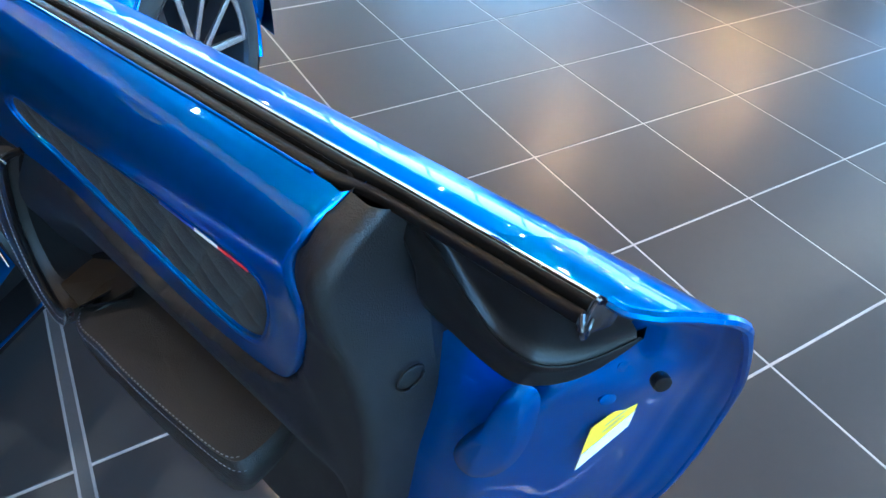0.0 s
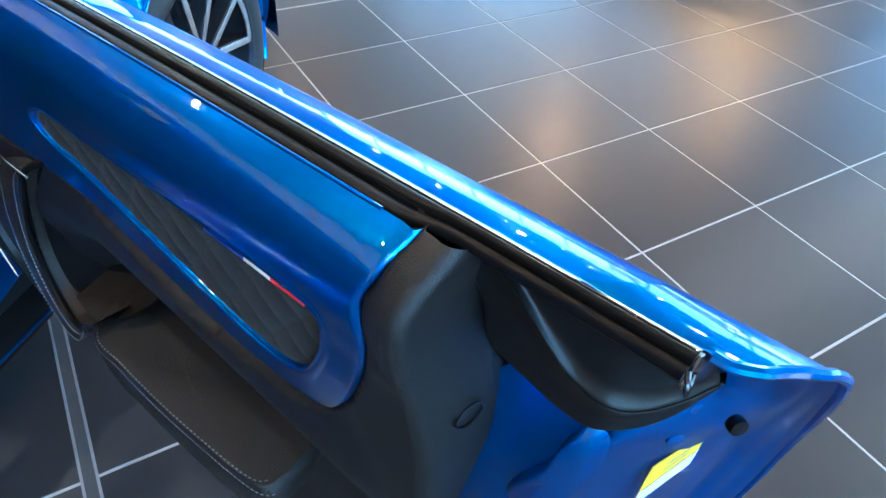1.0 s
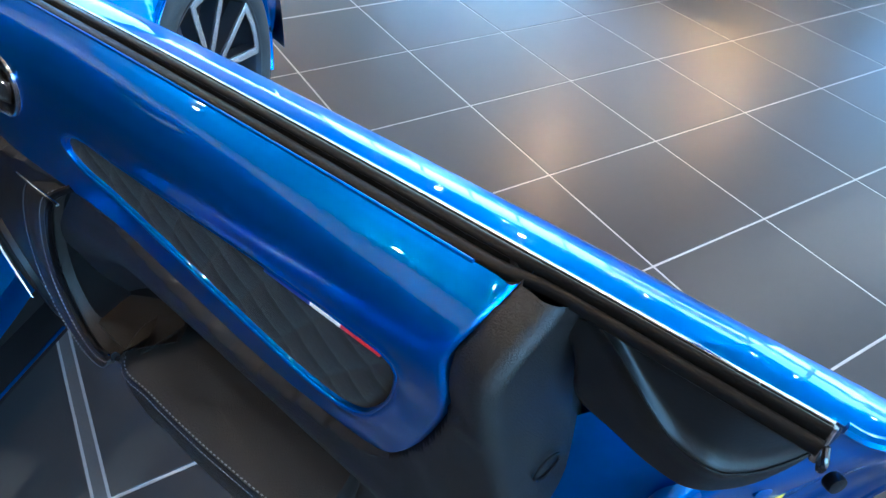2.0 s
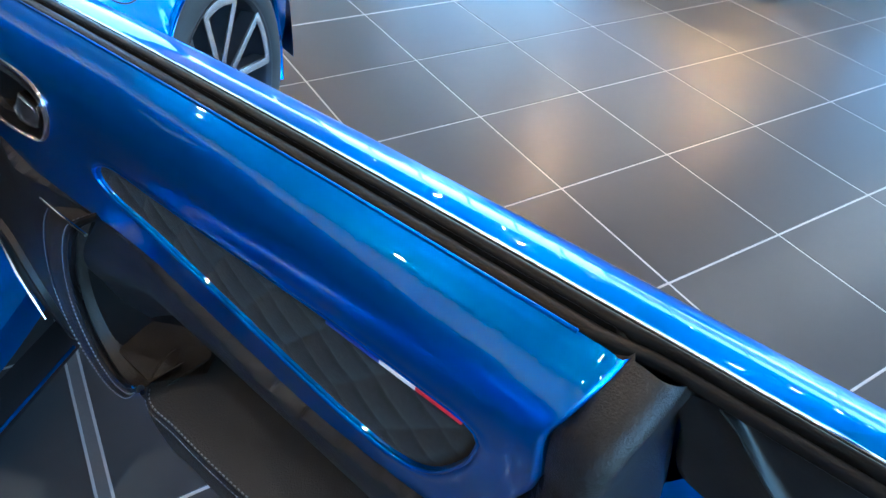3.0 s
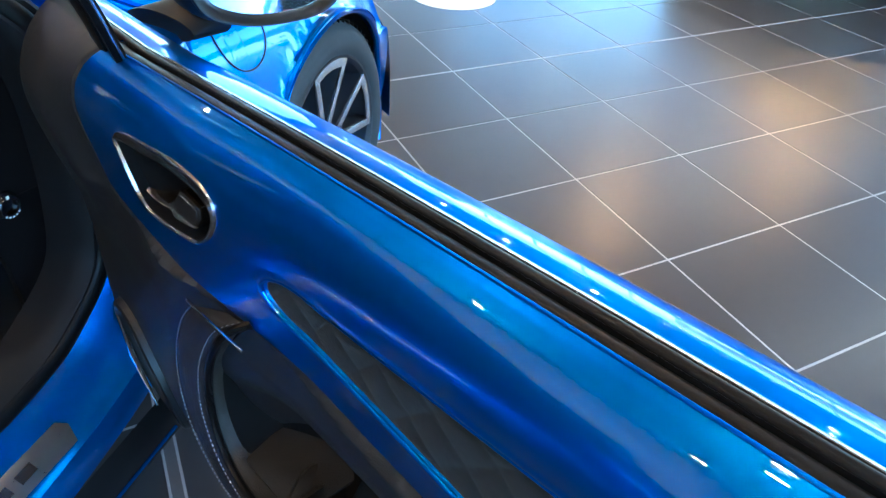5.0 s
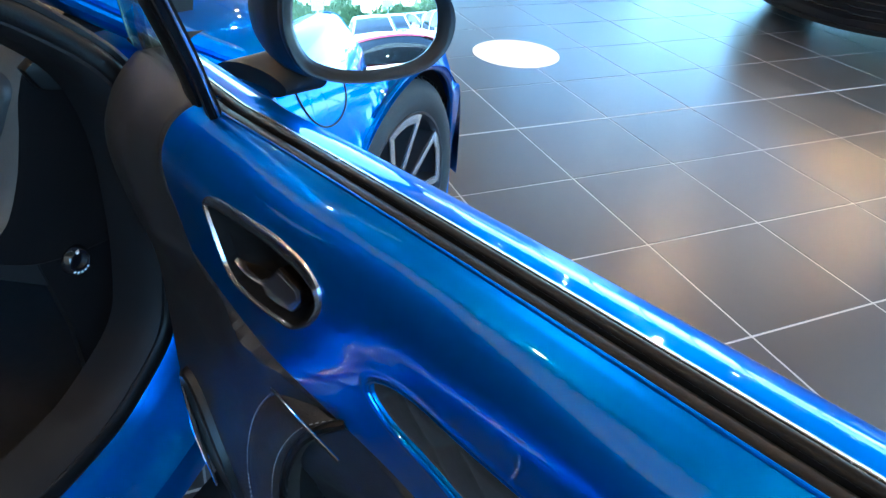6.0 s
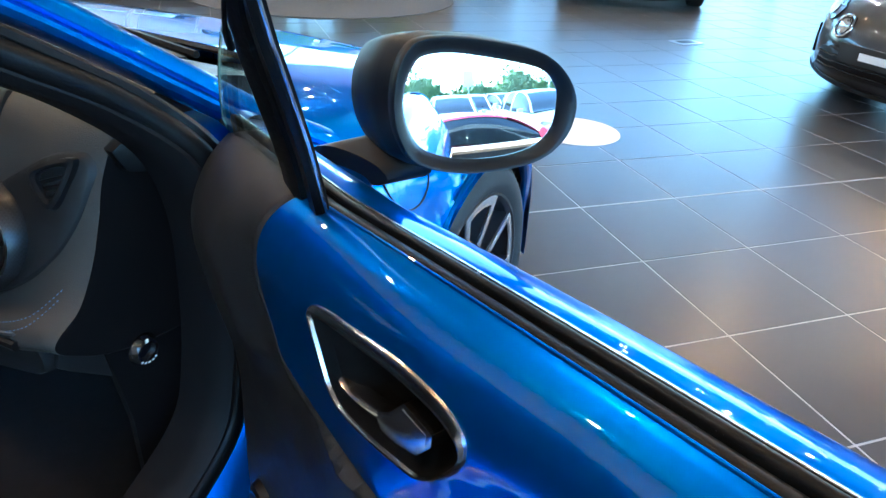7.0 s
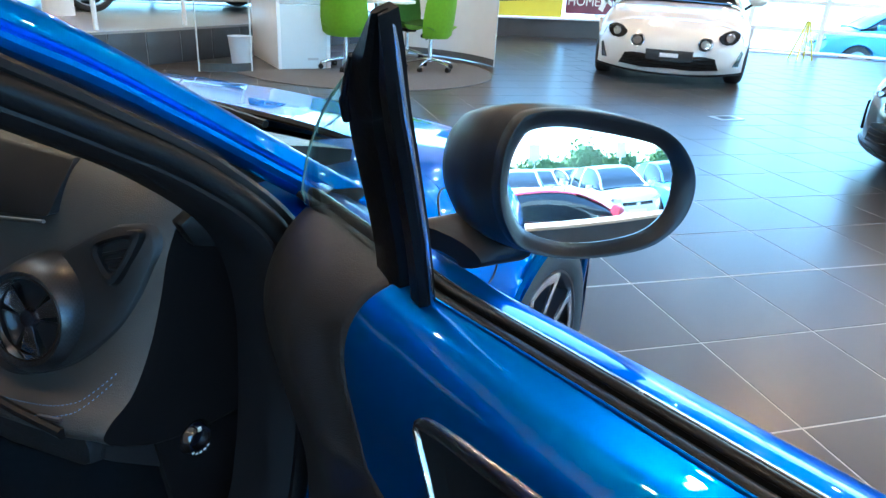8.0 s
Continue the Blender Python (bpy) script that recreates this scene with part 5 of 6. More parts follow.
rows = []
for j in range(161):
    row = []
    for i in range(261):
        a = i / 260
        b = j / 160
        z0 = ztop(0.4) - 0.74 * b
        u = card_front(z0) + (card_shoulder(z0) - 0.011 - card_front(z0)) * a
        z = ztop(u) - 0.74 * b
        u = card_front(z) + (card_shoulder(z) - 0.011 - card_front(z)) * a
        v = card_v(u, z)
        m = min(u - trim_front(z), trim_rear(z) - u, z - trim_low(u))
        if u < 0.15 and m < 0:  # the card meets the panel in one smooth sweep
            w = step(0.15, 0.05, u) * step(-0.07, 0.0, m)
            v = v + (trim_v(max(u, trim_front(z)), max(z, trim_low(u))) - 0.001 - v) * w
        if u > 0.70 and m < 0:
            w = step(0.70, 0.75, u) * step(-0.03, 0.0, m)
            v = v + (trim_v(min(u, trim_rear(z)), max(z, trim_low(u))) - 0.0035 - v) * w
        if m > -0.008:
            v = min(v, trim_v(u, z) - 0.0105 - 0.03 * step(0.003, 0.02, m) + 0.03 * step(-0.001, -0.008, m) * (0 if u > 0.74 else 1)) if m > 0 or u < 0.74 else v
        if m > -0.008:
            v = max(v, -0.014 - 1.2 * max(0.0, ztop(u) - z))
        row.append(D(u, v, z - 0.001 * step(0.035, 0.0, ztop(u) - z) * step(0.775, 0.79, u)))
    us, ue, r = card_shoulder(z), card_end(z), min(0.011, max(0.002, v + 0.03))
    for k in range(1, 9):  # the rounded shoulder, then the rear end down to the shut face
        t = math.pi / 2 * k / 8
        row.append(D(us - 0.011 + 0.011 * math.sin(t), v - r * (1 - math.cos(t)), z - (0.001 + 0.003 * (k / 8) ** 2) * step(0.035, 0.0, ztop(u) - z)))
    for k in (0.1, 0.3, 0.6, 0.85, 1.0):
        row.append(D(us + (ue - us) * k, v - r + (-0.036 - v + r) * k, z - 0.004 * step(0.035, 0.0, ztop(u) - z)))
    rows.append(row)
card = part("door_card", grid(rows), SOFT, door, "grained black door card", 70)
part("card_back", grid([[r[0] for r in rows], [r[0] + D(0.01, -0.05, 0) for r in rows]]), SOFT, door)
part("card_back", grid([[r[-1] for r in rows], [r[-1] + D(-0.004, -0.005 - 0.015 * min(1.0, (ztop(0.82) - r[-1].z) / 0.05), -0.004) for r in rows]]), SOFT, door)
ring = [D(0.8195 + (0.036 + v) * -0.13 + 0.0086, v, z) for v, z in ((-0.0138 + 0.0105 * math.cos(a), 0.8095 + 0.0105 * math.sin(a)) for a in (2 * math.pi * k / 40 for k in range(40)))]
part("screw_cap", tube(ring, 0.0011, 6, loop=True), SATIN, door, "round screw cap in the door card")
part("inner_frame", grid([[D(-0.26 + 1.06 * i / 20, v, ztop(-0.26 + 1.06 * i / 20) + dz) for i in range(21)] for v, dz in ((-0.032, -0.02), (-0.06, -0.06), (-0.06, -0.4), (-0.07, -0.69))]), SATIN, door)

# armrest with stitched leather top
ARM = [(0.30, 0.0), (0.335, 0.068), (0.40, 0.070), (0.47, 0.067), (0.54, 0.061), (0.62, 0.051), (0.645, 0.041), (0.648, 0.022), (0.640, -0.02), (0.61, -0.05), (0.5, -0.055), (0.4, -0.045)]
arm = even(curve([(u, v, 0) for u, v in ARM], 80, True), 90, True)
ac = Vector((0.47, 0.025, 0))
lay = lambda s, dz: [D(*(ac + (p - ac) * s).to_2d(), 0.536 + dz + 0.012 * (p.x - 0.34)) for p in arm]
armrest = part("armrest", grid([lay(0.72, -0.10), lay(0.9, -0.075), lay(0.985, -0.04), lay(1.0, -0.018), lay(0.985, -0.005), lay(0.955, 0.0), lay(0.6, 0.003), lay(0.3, 0.004), lay(0.002, 0.004)], True), LEATHER, door, "padded black leather armrest")
inner_edge = [p for p in lay(0.935, 0.0025) if p.x > 0.335 and -p.y > 0.028]
inner_edge.sort(key=lambda p: p.x)
part("stitching", stitches(inner_edge, 0.0058, 0.0038, 0.0007), THREAD, armrest, "pale twin stitching")
inner_edge = [p for p in lay(0.993, -0.011) if p.x > 0.335 and -p.y > 0.028]
inner_edge.sort(key=lambda p: p.x)
part("stitching", stitches(inner_edge, 0.0058, 0.0038, 0.0007), THREAD, armrest)

# crescent-shaped leather pull with its pocket
OUTER = curve([D(0.176, 0.025, 0.695), D(0.15, 0.043, 0.676), D(0.116, 0.052, 0.61), D(0.106, 0.060, 0.53), D(0.132, 0.065, 0.462), D(0.20, 0.069, 0.437), D(0.275, 0.071, 0.472), D(0.338, 0.071, 0.545)], 50)
INNER = curve([D(0.258, 0.027, 0.719), D(0.237, 0.046, 0.70), D(0.196, 0.052, 0.625), D(0.188, 0.058, 0.558), D(0.214, 0.063, 0.507), D(0.262, 0.067, 0.497), D(0.31, 0.069, 0.520), D(0.342, 0.069, 0.552)], 50)
rows = []
for k, off in ((-0.12, -0.03), (0.0, -0.008), (0.08, 0.002), (0.25, 0.006), (0.5, 0.008), (0.8, 0.007), (0.93, 0.003), (1.0, -0.004), (1.03, -0.014), (1.05, -0.05)):
    rows.append([a.lerp(b, k) + D(0, off, 0) for a, b in zip(OUTER, INNER)])
pull = part("door_pull", grid(rows), LEATHER, door, "crescent-shaped stitched leather door pull")
for k, off in ((0.12, 0.0055), (0.85, 0.0075)):
    part("stitching", stitches([a.lerp(b, k) + D(0, off, 0) for a, b in zip(OUTER, INNER)], 0.0058, 0.0038, 0.0007), THREAD, pull)
part("piping", tube([p + D(0, 0.002, 0) for p in INNER], 0.0045, 8), RUBBER, pull)
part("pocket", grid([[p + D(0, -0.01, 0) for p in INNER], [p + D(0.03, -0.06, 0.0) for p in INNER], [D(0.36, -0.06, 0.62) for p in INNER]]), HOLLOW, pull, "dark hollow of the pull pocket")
part("pocket_floor", slab([D(0.23, 0.05, 0.50), D(0.345, 0.055, 0.535), D(0.36, -0.03, 0.56), D(0.23, -0.03, 0.53)], (0, 0, -0.004)), LEATHER, pull)
part("chrome_strip", tube([D(0.186, 0.056, 0.713), D(0.24, 0.0575, 0.7235), D(0.294, 0.0565, 0.7325)], 0.0016, 8), CHROME, pull, "thin chrome strip")
part("chrome_tip", tube([D(0.322, 0.072, 0.538), D(0.346, 0.071, 0.55)], [0.0015, 0.003], 8), CHROME, pull)

# oval speaker pocket low at the front
SPK = curve([(-0.07, 0.523, 0), (-0.058, 0.45, 0), (-0.02, 0.385, 0), (0.03, 0.36, 0), (0.045, 0.40, 0), (0.03, 0.47, 0), (-0.02, 0.525, 0)], 48, True)
sc = Vector((-0.012, 0.445, 0))
ring = lambda s, off: [D((sc + (p - sc) * s).x, card_v((sc + (p - sc) * s).x, (sc + (p - sc) * s).y) + off, (sc + (p - sc) * s).y) for p in SPK]
speaker = part("speaker_pocket", grid([ring(1.1, -0.002), ring(1.06, 0.008), ring(1.0, 0.01), ring(0.9, 0.004), ring(0.82, -0.006), ring(0.4, -0.01), ring(0.002, -0.01)], True), SATIN, door, "oval black speaker surround")
part("chrome_line", tube([D(-0.067, 0.069, 0.51), D(-0.05, 0.070, 0.447), D(-0.01, 0.068, 0.376)], [0.0015, 0.004, 0.0015], 8), CHROME, speaker, "bright chrome line")

# division post and small fixed quarter pane
POST_F = [D(-0.085, -0.002, 0.855), D(-0.065, 0.010, 0.898), D(-0.018, 0.051, 0.997), D(-0.002, 0.058, 1.012), D(0.012, 0.067, 1.036), D(0.045, 0.074, 1.055), D(0.078, 0.082, 1.072)]
POST_R = [D(0.012, 0.004, 0.868), D(0.033, 0.025, 0.933), D(0.06, 0.053, 1.002), D(0.066, 0.06, 1.018), D(0.072, 0.066, 1.034), D(0.079, 0.073, 1.052), D(0.086, 0.081, 1.070)]
pf, pr = curve(POST_F, 36), curve(POST_R, 36)
nrm = D(0.05, 0.92, -0.38)
rows = []
for a, b in zip(pf, pr):
    rows.append([a.lerp(b, k) + nrm * o for k, o in ((0.06, -0.006), (0.03, 0.0), (0.08, 0.004), (0.4, 0.006), (0.55, 0.004), (0.6, -0.002), (0.70, -0.002), (0.74, 0.004), (0.9, 0.005), (0.96, 0.001), (0.96, -0.006))])
post = part("division_post", capped(rows), RUBBER, door, "black rubber-lined window guide post")
part("post_edge", tube([p + nrm * -0.002 - D(0.002, 0, 0) for p in pr], 0.0014, 6), SATINCHROME, post)
part("post_fold", tube(curve([D(0.004, 0.064, 1.006), D(0.014, 0.07, 1.022), D(0.035, 0.075, 1.046)], 16), [0.0028] * 8 + [0.0018] * 9, 8), RUBBER, post)
pane_pts = curve([D(-0.243, 0.002, 0.876), D(-0.235, 0.006, 0.886), D(-0.15, 0.030, 0.948), D(-0.06, 0.052, 1.001), D(0.012, 0.066, 1.036)], 24)
pane = part("quarter_pane", slab([D(-0.25, -0.003, 0.862)] + pane_pts + [D(-0.02, 0.050, 0.996), D(-0.06, 0.012, 0.90), D(-0.08, -0.002, 0.860)], D(0, -0.003, 0)), CLEAR, door, "small fixed quarter window pane")
pane.visible_shadow = False
edge_mat = mat("green_glass_edge", (0.35, 0.6, 0.52), 0.1, spec=0.8, vary=0.05)
part("pane_edge", tube([D(-0.248, -0.003, 0.865)] + [p + D(0, -0.0015, 0) for p in pane_pts], 0.0011, 6), edge_mat, pane, "pale green polished glass edge")

# outside mirror
MC, MN = D(-0.036, -0.200, 0.916), Vector((0.97, -0.24, 0.124)).normalized()
mq_x = Vector((0, 0, 1)).cross(MN).normalized()
mq_z = MN.cross(mq_x).normalized()
GLASS_LINE = [(0.0686, 0.0065), (0.0658, 0.0231), (0.0507, 0.0386), (0.0121, 0.0494), (-0.0378, 0.0584), (-0.0716, 0.0571), (-0.0837, 0.0467), (-0.0914, 0.0283), (-0.0928, 0.0046), (-0.0843, -0.0202), (-0.0687, -0.0352), (-0.0352, -0.0448), (0.0103, -0.0443), (0.045, -0.036), (0.064, -0.0185)]
HOUSE_LINE = [(0.0862, 0.0042), (0.0748, 0.0324), (0.0472, 0.0551), (0.0013, 0.0671), (-0.0466, 0.073), (-0.0791, 0.0711), (-0.0932, 0.0611), (-0.1029, 0.0399), (-0.1059, 0.008), (-0.0991, -0.0208), (-0.0827, -0.0424), (-0.0419, -0.0546), (0.0057, -0.0558), (0.0488, -0.0486), (0.0773, -0.0266)]
glass_line = curve([(x, z, 0) for x, z in GLASS_LINE], 90, True)
house_line = curve([(x, z, 0) for x, z in HOUSE_LINE], 90, True)


def mirror_pt(p, depth, dx=0.0):
    """A point of the mirror, depth behind its glass."""
    return MC + mq_x * (p.x + dx) + mq_z * p.y - MN * depth


mc = Vector((-0.012, 0.006, 0))
rows = [[mirror_pt(g.lerp(h, k), d) for g, h in zip(glass_line, house_line)] for k, d in ((-0.16, 0.015), (-0.12, 0.006), (0.0, 0.004), (0.06, 0.0005), (0.3, -0.004), (0.62, -0.0075), (0.84, -0.0095), (0.93, -0.0095), (1.0, -0.0075), (1.04, -0.003), (1.05, 0.003), (1.035, 0.0045), (1.035, 0.006), (1.055, 0.0075))]
for k, d in ((1.045, 0.02), (1.025, 0.04), (0.98, 0.06), (0.91, 0.082), (0.77, 0.106), (0.57, 0.124), (0.27, 0.132), (0.02, 0.134)):
    rows.append([mirror_pt(mc + (h - mc) * k, d, -0.33 * (d - 0.0075)) for h in house_line])
mirror = part("door_mirror", grid(rows, True), SATIN, door, "satin black door mirror housing", 50)
rows = [[mirror_pt(mc + (g - mc) * s * 1.03, 0.325 * ((g - mc) * s).length_squared + 0.0045 + ((g - mc) * s).dot(Vector((-0.042, 0.013, 0)))) for g in glass_line] for s in [1 - i / 14 for i in range(14)] + [0.01]]
part("mirror_glass", grid(rows, True), MIRROR, mirror, "clean mirror glass")
rows = []
for t in range(9):
    k = t / 8
    c = D(-0.118, -0.14, 0.856).lerp(D(-0.152, -0.098, 0.84), k)
    w, h = 0.046 + 0.01 * k, 0.022 - 0.006 * k
    rows.append([c + D(w * math.cos(a), -0.3 * w * math.cos(a), h * math.sin(a)) for a in (2 * math.pi * i / 20 for i in range(20))])
part("stalk", capped(rows), SATIN, mirror, "black mirror foot")
part("stalk_base", capped([[D(-0.165 + w * math.cos(a), -0.075 + 0.6 * w * math.sin(a), z) for a in (2 * math.pi * i / 28 for i in range(28))] for w, z in ((0.085, 0.805), (0.075, 0.826), (0.064, 0.834), (0.05, 0.836))]), BLUE, mirror)


# ---- other cars ----
coupe("white_coupe", "white sports coupe parked on the tiles, facing the room", WHITE_PAINT, pose(3.62, 6.35, 0, 0, 0, 236))
coupe("black_coupe", "black sports coupe parked on the tiles", BLACK_PAINT, pose(3.22, 1.75, 0, 0, 0, 180))
coupe("silver_coupe", "dark coupe standing on the raised stage", SILVER_PAINT, pose(-3.6, 9.4, STAGE_H, 0, 0, 200))


# ---- the sales corner ----
tagged(part("round_rug", disc((-0.15, 6.6, 0.001), (0, 0, 1), 1.46, 0.007, 72, 0.002), RUG), "round grey felt rug with a dark hem", "rug")
desk = thing("reception_desk", "white laminate desk with a pale front panel", "desk", pose(-0.92, 6.88, 0.008, 0, 0, 12))
part("side", box(-0.3, -0.45, 0, -0.26, 0.75, 0.72, 0.004), LAMINATE, desk)
part("front_panel", box(-0.255, -0.43, 0.0, 0.24, -0.4, 0.66, 0.003), PANELGREY, desk)
part("drawer_side", box(0.245, -0.43, 0.0, 0.29, 0.5, 0.66, 0.003), LAMINATE, desk)
part("top", box(-0.33, -0.48, 0.722, 0.75, 0.78, 0.752, 0.005), LAMINATE, desk)
part("rail", box(-0.255, -0.44, 0.665, 0.29, -0.4, 0.718, 0.003), LAMINATE, desk)
part("vent", box(0.03, -0.436, 0.09, 0.15, -0.431, 0.115), ALU, desk)
table = thing("round_table", "white round table on a grey metal column", "table", pose(0.05, 7.0, 0.008))
part("top", disc((0, 0, 0.70), (0, 0, 1), 0.45, 0.028, 56, 0.006), LAMINATE, table)
part("column", tube([(0, 0, 0.01), (0, 0, 0.70)], 0.03, 16), ALU, table)
part("foot", lathe([(0.0, 0.03), (0.05, 0.028), (0.26, 0.012), (0.27, 0.0)], 40), ALU, table)
box_on_table = tagged(part("desk_screen", box(-0.12, 6.98, 0.737, 0.16, 7.0, 0.94, 0.004), SATIN), "small black screen standing on the round table", "screen")


def office_chair(fabric, matrix):
    """A swivel chair: shell seat and back, gas column, five-star base with castors."""
    c = thing("swivel_chair", "lime green upholstered swivel chair on castors" if fabric is GREEN else "dark green upholstered swivel chair on castors", "chair", matrix, "swivel chairs round the table")
    seat = [[Vector((x * w, y, 0.44 + 0.05 * (abs(x)) ** 3 + dz)) for x in [-1 + i / 8 for i in range(17)]] for y, w, dz in ((-0.24, 0.18, -0.02), (-0.22, 0.22, 0.0), (-0.1, 0.24, 0.005), (0.1, 0.24, 0.0), (0.2, 0.23, 0.0))]
    bm = grid(seat)
    bmesh.ops.solidify(bm, geom=bm.faces[:], thickness=0.05)
    part("seat", bm, fabric, c)
    backrest = [[Vector((x * w, 0.24 + dy - 0.16 * abs(x) ** 2.2, z)) for x in [-1 + i / 8 for i in range(17)]] for z, w, dy in ((0.36, 0.2, -0.03), (0.4, 0.24, 0.0), (0.55, 0.26, 0.02), (0.72, 0.25, 0.045), (0.84, 0.22, 0.06), (0.88, 0.18, 0.06))]
    bm = grid(backrest)
    bmesh.ops.solidify(bm, geom=bm.faces[:], thickness=0.045)
    part("backrest", bm, fabric, c)
    part("mechanism", box(-0.07, -0.1, 0.35, 0.07, 0.1, 0.39, 0.01), SATIN, c)
    part("handle", tube([(0.06, 0.02, 0.36), (0.15, 0.06, 0.345)], 0.007, 8), SATIN, c)
    part("gas_column", tube([(0, 0, 0.09), (0, 0, 0.22), (0, 0, 0.36)], [0.03, 0.024, 0.016], 16), SATINCHROME, c)
    for k in range(5):
        a = 2 * math.pi * k / 5 + 0.3
        d = Vector((math.cos(a), math.sin(a), 0))
        part("leg", tube([d * 0.03 + Vector((0, 0, 0.12)), d * 0.16 + Vector((0, 0, 0.1)), d * 0.28 + Vector((0, 0, 0.07))], [0.02, 0.016, 0.012], 10), CHROME, c)
        w = part("castor", capped([[d * 0.28 + Vector((-d.y * o, d.x * o, 0)) + Vector((d.x * 0.028 * math.cos(t), d.y * 0.028 * math.cos(t), 0.028 + 0.028 * math.sin(t))) for t in (2 * math.pi * q / 18 for q in range(18))] for o in (-0.022, 0.022)]), SATIN, c)
        part("axle", tube([d * 0.28 + Vector((0, 0, 0.03)), d * 0.28 + Vector((0, 0, 0.075))], 0.008, 8), SATINCHROME, w)
    return c


office_chair(GREEN, pose(-0.38, 6.5, 0.008, 0, 0, 165))
office_chair(GREEN, pose(0.6, 6.55, 0.008, 0, 0, 215))
office_chair(GREEN2, pose(0.5, 7.35, 0.008, 0, 0, 20))

# curved frosted screens
for cx, cy, r, a0, a1, h, label in ((-1.75, 6.75, 0.62, 255, 305, 1.15, "curved clear acrylic screen with a cut-out"), (-0.1, 6.75, 1.62, 5, 75, 1.0, "curved frosted acrylic partition behind the table")):
    scr = thing("acrylic_screen", label, "screen")
    arc = [Vector((cx + r * math.cos(radians(a0 + (a1 - a0) * i / 24)), cy + r * math.sin(radians(a0 + (a1 - a0) * i / 24)), 0)) for i in range(25)]
    rows = [[p + Vector((0, 0, z)) for p in arc] for z in (0.008, 0.5, h)]
    ob = part("sheet", grid(rows), ACRYLIC if r < 1 else LAMINATE, scr)
    part("edge", tube([arc[0] + Vector((0, 0, 0.008)), arc[0] + Vector((0, 0, h))], 0.008, 8), PANELGREY, scr)
    part("edge", tube([arc[-1] + Vector((0, 0, 0.008)), arc[-1] + Vector((0, 0, h))], 0.008, 8), PANELGREY, scr)
    part("skirting", grid([[p + Vector((0, 0, z)) - Vector((p.x - cx, p.y - cy, 0)).normalized() * 0.006 for p in arc] for z in (0.009, 0.09)]), RUG, scr)
bin_ = thing("waste_bin", "white plastic waste bin", "bin", pose(-1.5, 6.62, 0.008))
part("body", lathe([(0.0, 0.0), (0.1, 0.0), (0.13, 0.3), (0.135, 0.31), (0.126, 0.3), (0.1, 0.02), (0.0, 0.015)], 28), LAMINATE, bin_)

# posters in the far window
def poster(name, label, x0, x1, z0, z1, base):
    p = thing(name, label, "poster")
    part("sheet", box(x0, Y1 - 0.06, z0, x1, Y1 - 0.05, z1), base, p)
    return p


p1 = poster("poster", "yellow and black window poster with a blurred picture", 2.7, 4.35, 0.37, 1.45, YELLOW)
part("picture", slab([Vector((x, Y1 - 0.064, z)) for x, z in ((2.72, 1.44), (4.33, 1.44), (4.33, 0.80), (3.7, 0.66), (3.1, 0.62), (2.72, 0.66))], (0, -0.002, 0)), POSTERDARK, p1)
p2 = poster("poster", "dark red window poster with white lettering", 4.42, 5.4, 0.45, 1.45, POSTERRED)
txt = bpy.data.curves.new("word", "FONT")
txt.body, txt.size, txt.extrude = "HOME!", 0.24, 0.002
word = new("lettering", txt)
word.data.materials.append(WHITEPRINT)
word.parent = p2
word.matrix_basis = pose(4.44, Y1 - 0.066, 0.6, 90, 0, 0)
part("stripe", slab([Vector((x, Y1 - 0.064, z)) for x, z in ((5.1, 0.55), (5.2, 0.5), (5.38, 0.95), (5.3, 1.0))], (0, -0.002, 0)), WHITEPRINT, p2)
part("stripe", slab([Vector((x, Y1 - 0.064, z)) for x, z in ((5.15, 0.75), (5.38, 0.6), (5.38, 0.68), (5.18, 0.83))], (0, -0.002, 0)), WHITEPRINT, p2)
stand = thing("folding_stand", "thin yellow folding A-frame stand", "stand", pose(7.6, 8.5, 0))
for x, y in ((-0.16, 0.1), (0.16, 0.1), (-0.16, -0.1), (0.16, -0.1)):
    part("leg", tube([(x, y, 0), (x * 0.1, y * 0.1, 0.62)], 0.012, 8), YELLOW, stand)


